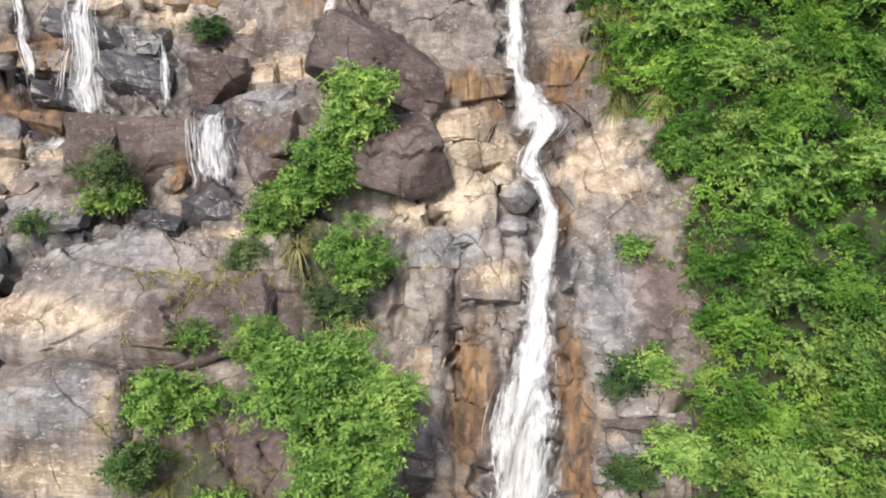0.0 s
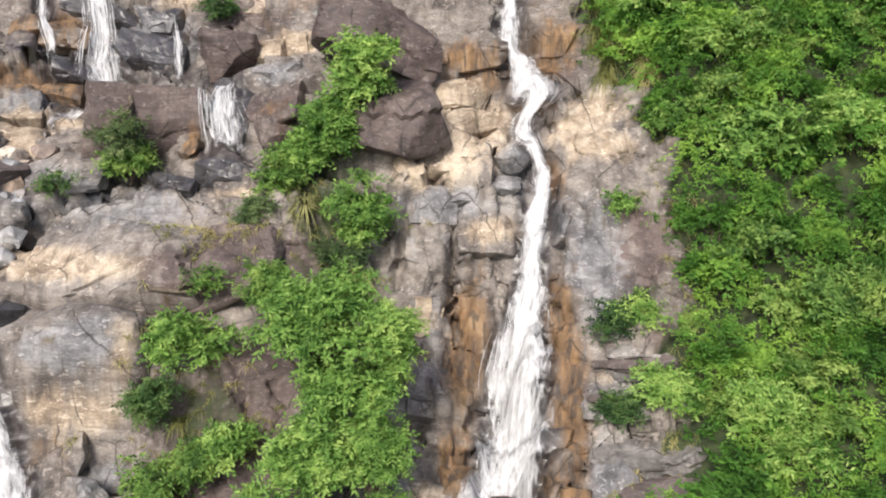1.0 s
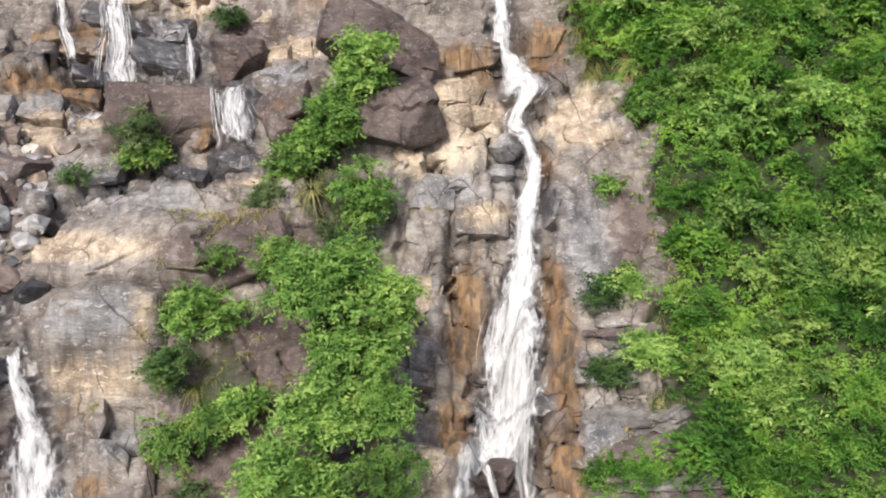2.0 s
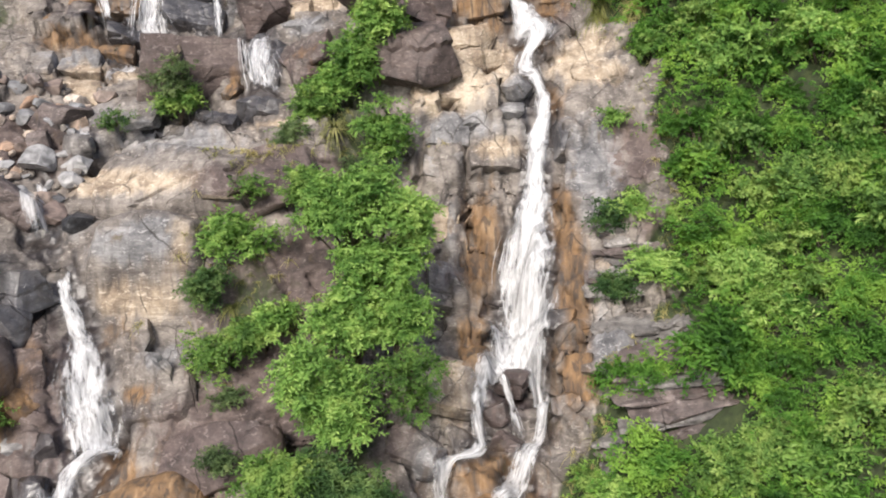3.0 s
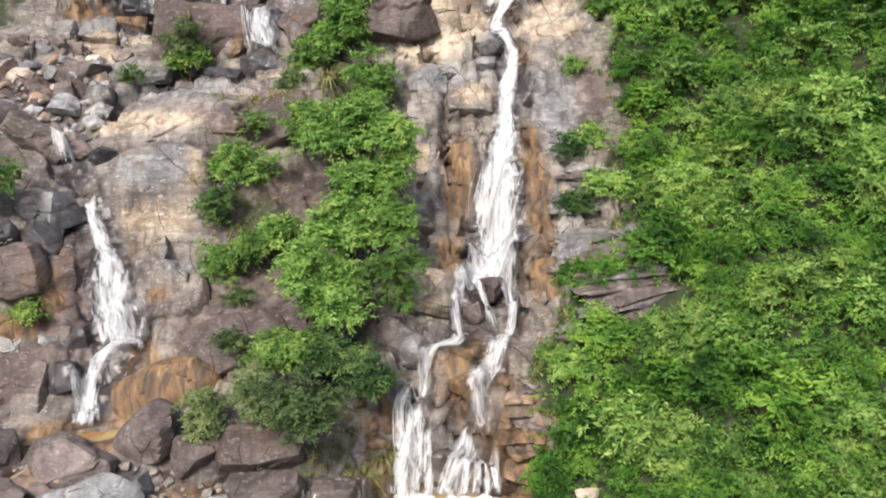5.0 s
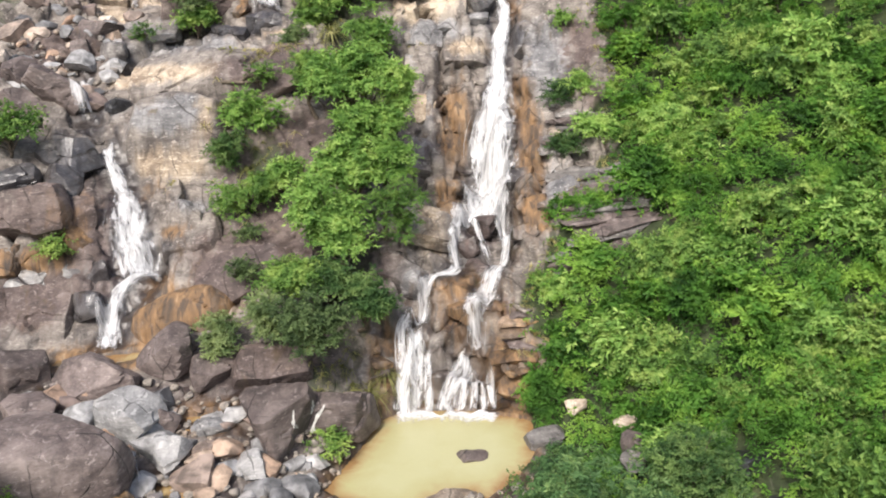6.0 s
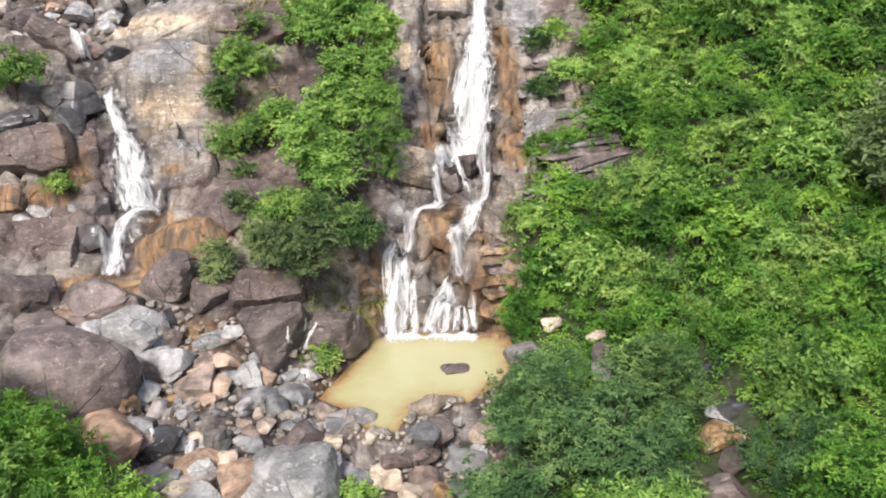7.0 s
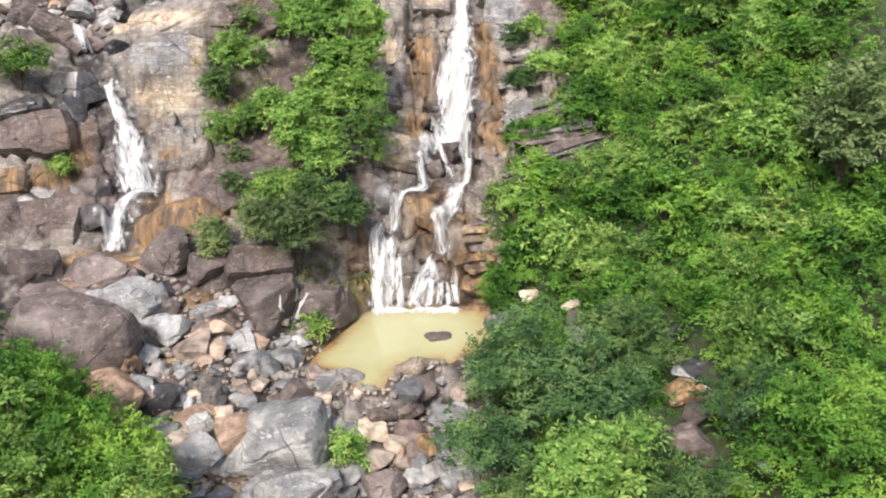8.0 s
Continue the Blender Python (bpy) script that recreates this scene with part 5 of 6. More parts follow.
tagged(mesh_object("gravel", np.concatenate(pieces), np.concatenate(cover), GRAVEL, soft=False), "grey and tan gravel between the boulders", "gravel", kind="stuff")

# ---- water ----
ROCK_TREE = tree_of(SOLIDS)


def stream(label, line, material, lift=0.1, seed=0, widen=1.0, strands=14, thing=None):
    """Running water that hugs the rock under a broken line in plan: a broken sheet, and loose strands over and beside it."""
    thing = thing or new("waterfall")
    pts = np.array(line)
    dist = np.concatenate([[0], np.cumsum(np.hypot(*np.diff(pts[:, :2], axis=0).T))])
    n, cols = max(10, int(dist[-1] / 0.09)), 17
    t = np.linspace(0, dist[-1], n)
    kernel = np.ones(7) / 7
    mid = np.stack([np.convolve(np.pad(np.interp(t, dist, pts[:, k]), 3, "edge"), kernel, "valid") for k in range(3)], 1)
    rng = np.random.default_rng(seed)
    sway = 0.12 * fractal(np.stack([t * 0.9, t * 0 + seed, t * 0], 1), 2, 3)
    ways = np.gradient(mid[:, :2], axis=0)
    ways /= np.linalg.norm(ways, axis=1)[:, None] + 1e-9
    side = np.stack([-ways[:, 1], ways[:, 0]], 1)
    side = np.where(side[:, :1] < 0, -side, side) * 0.45 + np.array([0.55, 0])
    side /= np.linalg.norm(side, axis=1)[:, None]
    reach = 1.35
    us = np.linspace(-reach, reach, cols)
    half = mid[:, 2] / 2 * widen * (1 + 0.2 * fractal(np.stack([t * 0.8, t * 0 + 5.0 * seed, t * 0], 1), 3, 8))
    z = np.zeros((n, cols))
    xy = mid[:, None, :2] + side[:, None] * (us[None, :, None] * half[:, None, None] + sway[:, None, None])
    for i in range(n):
        for j in range(cols):
            z[i, j] = floor_at(*xy[i, j], ROCK_TREE)
    z = np.max([np.pad(z, ((2, 2), (1, 1)), "edge")[a:a + n, b:b + cols] for a in range(5) for b in range(3)], axis=0)
    for _ in range(1 if material in (LACE, VEIL) else 2):
        z = np.stack([np.convolve(np.pad(z[:, j], 3, "edge"), kernel, "valid") for j in range(cols)], 1)
        z[:, 1:-1] = (z[:, :-2] + 2 * z[:, 1:-1] + z[:, 2:]) / 4
    drop = np.concatenate([[0], np.cumsum(np.hypot(np.diff(mid[:, 1]), np.diff(z.mean(1))))])
    out = np.array([0, -0.75, 0.65])

    def water(name, p, faces, edge, uv):
        ob = mesh_object(name, p, faces, material, thing)
        if name == "spray":
            tagged(ob, kind="stuff")
        point_layer(ob.data, "edge", edge)
        ob.data.uv_layers.new(name="flow").data.foreach_set("uv", uv[faces.ravel()].astype(np.float32).ravel())

    uu = us[None] * half[:, None]
    p = np.concatenate([xy, z[..., None]], 2).reshape(-1, 3)
    rough = 0.05 * fractal(np.stack([uu.ravel() * 6, np.repeat(drop, cols) * 0.6, np.full(n * cols, seed)], 1), 3, 11)
    u = np.tile(us, n)
    p = p + out * (lift * np.clip(1 - 0.6 * u ** 2, 0.1, 1) + rough)[:, None]
    i = (np.arange(n - 1)[:, None] * cols + np.arange(cols - 1)).ravel()
    ends = np.repeat(np.clip(np.minimum(0.1 + t / 0.5, (t[-1] - t) / (0.12 if material is VEIL else 0.7)), 0, 1), cols)
    water("sheet", p, np.stack([i, i + 1, i + cols + 1, i + cols], 1), np.clip(1.12 - np.abs(u / reach) ** 1.6, 0, 1) * ends, np.stack([uu.ravel() + seed * 3.7, np.repeat(drop, cols)], 1))
    verts, faces, edge, uv, start = [], [], [], [], 0
    for k in range(int((0.4 if material is THIN else 0.15) * strands * dist[-1] * max(0.5, float(np.mean(mid[:, 2]))))):
        m = int(rng.uniform(8, 34))
        if n < m + 4:
            m = n - 4
        a = int(rng.integers(0, n - m))
        rows = np.arange(a, a + m)
        lane = np.clip(rng.normal(scale=0.62), -1.3, 1.3) + 0.12 * np.cumsum(rng.normal(scale=0.25, size=m)) / 2
        j = np.clip((lane + reach) / (2 * reach) * (cols - 1), 0, cols - 1.001)
        j0, f = j.astype(int), (j - j.astype(int))[:, None]
        q = np.concatenate([xy, z[..., None]], 2)
        c = q[rows, j0] * (1 - f) + q[rows, j0 + 1] * f + out * (lift * 0.5 + rng.uniform(0.02, 0.2))
        taper = np.sin(np.linspace(0.25, math.pi - 0.15, m))[:, None]
        w = np.concatenate([side[rows], np.zeros((m, 1))], 1) * (rng.uniform(0.012, 0.034) if material in (THIN, VEIL) else rng.uniform(0.016, 0.05)) * taper
        verts.append(np.stack([c - w, c + w], 1).reshape(-1, 3))
        r = np.arange(m - 1) * 2 + start
        faces.append(np.stack([r, r + 1, r + 3, r + 2], 1))
        edge.append(np.repeat((0.62 if material in (THIN, VEIL) else 0.3) + 0.3 * taper[:, 0], 2))
        uv.append(np.stack([np.tile([0.0, 0.1], m) + 5.1 * k, np.repeat(drop[rows], 2)], 1))
        start += 2 * m
    water("spray", np.concatenate(verts), np.concatenate(faces), np.concatenate(edge), np.concatenate(uv))
    return tagged(thing, label, "waterfall")


WATER = {
    "main": ("tall white waterfall rushing down a stained rock channel", FALL, 0.38, 0.86, 20),
    "west_branch": ("white branch of the waterfall over orange ledges", LACE, 0.14, 1.15, 22),
    "east_branch": ("white branch of the waterfall fanning into the pool", LACE, 0.14, 1.15, 22),
    "side_lace": ("thin lace of water beside the tall fall", THIN, 0.2, 1.0, 22),
    "cross_trickle": ("thin trickle crossing between the branches", THIN, 0.12, 1.0, 12),
    "side_veil": ("thin veil of water at the ledge", THIN, 0.1, 1.0, 30),
    "west_head": ("short white fall between boulders", LACE, 0.3, 1.0, 22),
    "west_fall": ("white waterfall fanning down a dark rock corner", LACE, 0.25, 0.95, 26),
    "west_foot": ("white water turning down to the stream bed", LACE, 0.2, 0.9, 24),
    "upper_steps": ("thin stranded waterfall over dark wet rock", THIN, 0.2, 0.95, 20),
    "upper_west": ("upper white waterfall splashing on a dark slab", THIN, 0.18, 1.0, 22),
    "upper_run": ("thin run of water over tan rock", THIN, 0.1, 1.0, 10),
    "upper_far_west": ("narrow upper waterfall over dark steps", THIN, 0.16, 1.0, 24),
    "upper_middle": ("short white fall behind the huge boulder", LACE, 0.15, 0.8, 20),
    "upper_thread": ("thread of water down a dark slab", THIN, 0.12, 1.0, 20),
    "gully": ("small white rapid in the gully", LACE, 0.12, 0.9, 14),
    "stone_run_a": ("white rapid between boulders", LACE, 0.12, 0.9, 14),
    "stone_run_b": ("white rapid over dark stones", LACE, 0.12, 0.9, 14),
    "stone_run_c": ("small white rapid below a black wet boulder", LACE, 0.12, 0.9, 14),
    "stone_run_d": ("thin trickle over a black wet boulder", THIN, 0.08, 1.0, 14),
    "stone_run_e": ("small white rapid under the bank shrubs", LACE, 0.12, 0.9, 14),
    "east_run_low": ("small white run of the side stream over rusty rock", LACE, 0.1, 0.8, 14),
    "east_run": ("small white run of the side stream", LACE, 0.1, 0.7, 14),
}
for k, (key, (label, material, lift, widen, strands)) in enumerate(WATER.items()):
    stream(label, STREAMS[key], material, lift, k, widen, strands)
for label, lines in (("white veil of water over the last ledge", VEILS[:3]), ("white water fanning in ribbons over the last ledge", VEILS[3:])):
    fan = None
    for k, line in enumerate(lines):
        fan = stream(label, line, VEIL, 0.14, 40 + k, 1.1, 14, fan)


def still_water(name, label, ring, level, material=POOL):
    """A level water surface that reaches a little into its banks."""
    xs, ys = zip(*ring)
    gx, gy = np.arange(min(xs) - 0.6, max(xs) + 0.6, 0.15), np.arange(min(ys) - 0.6, max(ys) + 0.6, 0.15)
    x, y = (a.ravel() for a in np.meshgrid(gx, gy))
    d = inside_by(x, y, ring)
    keep = d > -0.45
    i = (np.arange(len(gy) - 1)[:, None] * len(gx) + np.arange(len(gx) - 1)).ravel()
    faces = np.stack([i, i + 1, i + len(gx) + 1, i + len(gx)], 1)
    faces = faces[keep[faces].all(1)]
    used, faces = np.unique(faces, return_inverse=True)
    faces = faces.reshape(-1, 4)
    ob = mesh_object(name, np.stack([x, y, np.full(len(x), level)], 1)[used], faces, material)
    point_layer(ob.data, "shore", np.clip(d[used] / (1.7 if name == "pool" else 3.0), 0, 1))
    return tagged(ob, label, "water", kind="structure")


still_water("pool", "silty olive-green plunge pool with rusty shallows", SHORE, 0.0)

for label, level, ring in PUDDLES:
    still_water("puddle", label, ring, level)

# foam where the branches strike the pool
FOAM = fall_material("foam", 0.9)
for label, x0, x1, y in (("white foam at the foot of the waterfall", -2.6, 2.2, 14.95),):
    n, cols = 46, 9
    us, vs = np.meshgrid(np.linspace(x0, x1, n), np.linspace(0.3, -1.35, cols))
    ragged = value_noise(np.stack([us.ravel() * 2.2, vs.ravel() * 2, vs.ravel() * 0], 1), 5)
    vy = y + vs.ravel() * (0.75 + 0.35 * np.sin(us.ravel() * 2.1)) - 0.1 * (us.ravel() - x0) + 0.3 * ragged
    vz = 0.025 + 0.05 * np.clip(0.5 + vs.ravel(), 0, 1) * (1 + ragged)
    i = (np.arange(cols - 1)[:, None] * n + np.arange(n - 1)).ravel()
    faces = np.stack([i, i + n, i + n + 1, i + 1], 1)
    ob = mesh_object("foam", np.stack([us.ravel(), vy, vz], 1), faces, FOAM)
    point_layer(ob.data, "edge", (smooth(-1.35, 0.0, vs.ravel()) * np.clip(np.minimum(us.ravel() - x0, x1 - us.ravel()) / 0.4, 0.2, 1)))
    uv = ob.data.uv_layers.new(name="flow")
    uv.data.foreach_set("uv", np.stack([us.ravel(), vs.ravel() * 3], 1)[faces.ravel()].astype(np.float32).ravel())
    tagged(ob, label, "foam")


# ---- plants ----
def unit(v):
    return v / (np.linalg.norm(v, axis=1)[:, None] + 1e-9)


def sprays(origin, way, length, rng, leaves=9, leaf=0.17, slim=0.4, droop=0.3):
    """Leafy twigs: rows of origins, directions and lengths; leaves sit in pairs on both sides. Returns vertices and quads."""
    n = len(origin)
    way = unit(way)
    side = unit(np.cross(way, np.array([0, 0, 1.0])) + 1e-4)
    t = np.linspace(0.12, 1.0, leaves)[None, :, None]
    stem = origin[:, None] + way[:, None] * (length[:, None, None] * t)
    stem[..., 2] -= (droop * length[:, None, None] * t ** 2)[..., 0]
    sign = np.where(np.arange(leaves) % 2, 1.0, -1.0)[None, :, None]
    sign = np.where(np.arange(leaves) == leaves - 1, 0.0, 1.0)[None, :, None] * sign
    out = way[:, None] * 0.55 + side[:, None] * sign * 0.9 + rng.normal(scale=0.42, size=(n, leaves, 3))
    out[..., 2] -= 0.22
    out = unit(out.reshape(-1, 3))
    up = unit(np.repeat(way, leaves, 0) * 0.9 + np.array([0, -0.2, 0.5]) + rng.normal(scale=0.42, size=(n * leaves, 3)))
    wide = unit(np.cross(out, up))
    lift = np.cross(wide, out)
    size = leaf * rng.uniform(0.7, 1.25, size=(n * leaves, 1))
    base = stem.reshape(-1, 3)
    mid = base + out * size * 0.5
    quads = np.stack([base, mid + wide * size * slim / 2 + lift * size * 0.07, base + out * size - lift * size * 0.12, mid - wide * size * slim / 2 + lift * size * 0.07], 1)
    verts = quads.reshape(-1, 3)
    return verts, np.arange(len(verts)).reshape(-1, 4)


def tube(path, radii, sides=6):
    path, radii = np.array(path, float), np.array(radii, float)
    verts = []
    for k, p in enumerate(path):
        d = path[min(k + 1, len(path) - 1)] - path[max(k - 1, 0)]
        d /= np.linalg.norm(d) + 1e-9
        a = np.cross(d, (0.3, 0.9, 0.1))
        a /= np.linalg.norm(a)
        b = np.cross(d, a)
        for s in range(sides):
            w = 2 * math.pi * s / sides
            verts.append(p + radii[k] * (math.cos(w) * a + math.sin(w) * b))
    faces = [[k * sides + s, k * sides + (s + 1) % sides, (k + 1) * sides + (s + 1) % sides, (k + 1) * sides + s] for k in range(len(path) - 1) for s in range(sides)]
    return np.array(verts), np.array(faces)


def joined(parts):
    start, verts, faces = 0, [], []
    for v, f in parts:
        verts.append(v)
        faces.append(f + start)
        start += len(v)
    return np.concatenate(verts), np.concatenate(faces)


def crown_sprays(rng, centre, radii, clumps, twigs, leaf, length, slim=0.42, fill=0.55, low=False, leaves=9):
    """Clumps of leafy twigs round a crown: returns leaves and the clump centres."""
    centre, radii = np.array(centre, float), np.array(radii, float)
    c = unit(rng.normal(size=(clumps, 3)))
    if not low:
        c[:, 2] = np.abs(c[:, 2]) * 1.1 - 0.45
    c = centre + c * radii * rng.uniform(0.25, 0.95, size=(clumps, 1))
    r = np.mean(radii) * rng.uniform(0.12, 0.3, size=clumps)
    which = rng.choice(clumps, twigs, p=r ** 2 / (r ** 2).sum())
    d = unit(rng.normal(size=(twigs, 3)))
    d[:, 2] = np.where(d[:, 2] < -0.25, -d[:, 2], d[:, 2])
    origin = c[which] + d * r[which][:, None] * rng.uniform(fill, 1.0, size=(twigs, 1)) * np.array([1.2, 1.15, 0.7])
    way = d * np.array([1, 1, 0.5]) + (0, -0.2, 0.02) + rng.normal(scale=0.25, size=(twigs, 3))
    return sprays(origin, way, length * rng.uniform(0.6, 1.2, size=twigs), rng, leaves, leaf, slim), c


def tree(name, label, category, seed, centre, radii, root, material, twigs=620, clumps=15, leaf=0.19, length=0.65, slim=0.42, group=""):
    """A tree or large shrub: trunk with limbs to every clump, and a crown of leafy twigs."""
    rng = np.random.default_rng(seed)
    thing = new(name)
    base = Vector((root[0], root[1], floor_at(root[0], root[1], ROCK_TREE) - 0.1))
    thing.location = base
    b = np.array(base)
    (v, f), clump = crown_sprays(rng, np.array(centre) - b, radii, clumps, twigs, leaf, length, slim, 0.55, True)
    mesh_object("crown", v, f, material, thing, soft=False)
    top = np.array(centre) - b - (0, 0, radii[2] * 0.35)
    bend = rng.normal(scale=0.12, size=3) * np.linalg.norm(top)
    path = [np.zeros(3), top * 0.35 + bend * 0.6, top * 0.7 + bend * 0.5, top]
    r = 0.035 * np.linalg.norm(top) + 0.03
    mesh_object("trunk", *tube(path, [r, r * 0.8, r * 0.6, r * 0.35], 8), BARK, thing)
    for k, q in enumerate(clump):
        mesh_object("limb", *tube([path[1 + k % 2], (path[1 + k % 2] + q) / 2 + (0, 0, 0.12), q], [r * 0.45, r * 0.3, r * 0.08], 5), BARK, thing)
    return tagged(thing, label, category, group)


def tuft_data(rng, blades, length, width, arch=1.0, rows=5):
    """Arching strap leaves from one root."""
    a = rng.uniform(0, 2 * math.pi, blades)
    steep = rng.uniform(0.25, 1.25, blades)
    ln = length * rng.uniform(0.6, 1.1, blades)
    verts = np.zeros((blades, rows, 2, 3))
    flat = np.stack([np.cos(a), np.sin(a), np.zeros(blades)], 1)
    across = np.stack([-np.sin(a), np.cos(a), np.zeros(blades)], 1)
    for k in range(rows):
        t = k / (rows - 1)
        p = flat * (ln * t * np.cos(steep) * 0.9)[:, None]
        p[:, 2] = ln * (t * np.sin(steep) - arch * 0.55 * t * t)
        w = width * (1 - 0.85 * t) / 2
        verts[:, k, 0], verts[:, k, 1] = p + across * w, p - across * w
    i = (np.arange(blades)[:, None] * rows * 2 + np.arange(rows - 1) * 2).ravel()
    return verts.reshape(-1, 3), np.stack([i, i + 1, i + 3, i + 2], 1)


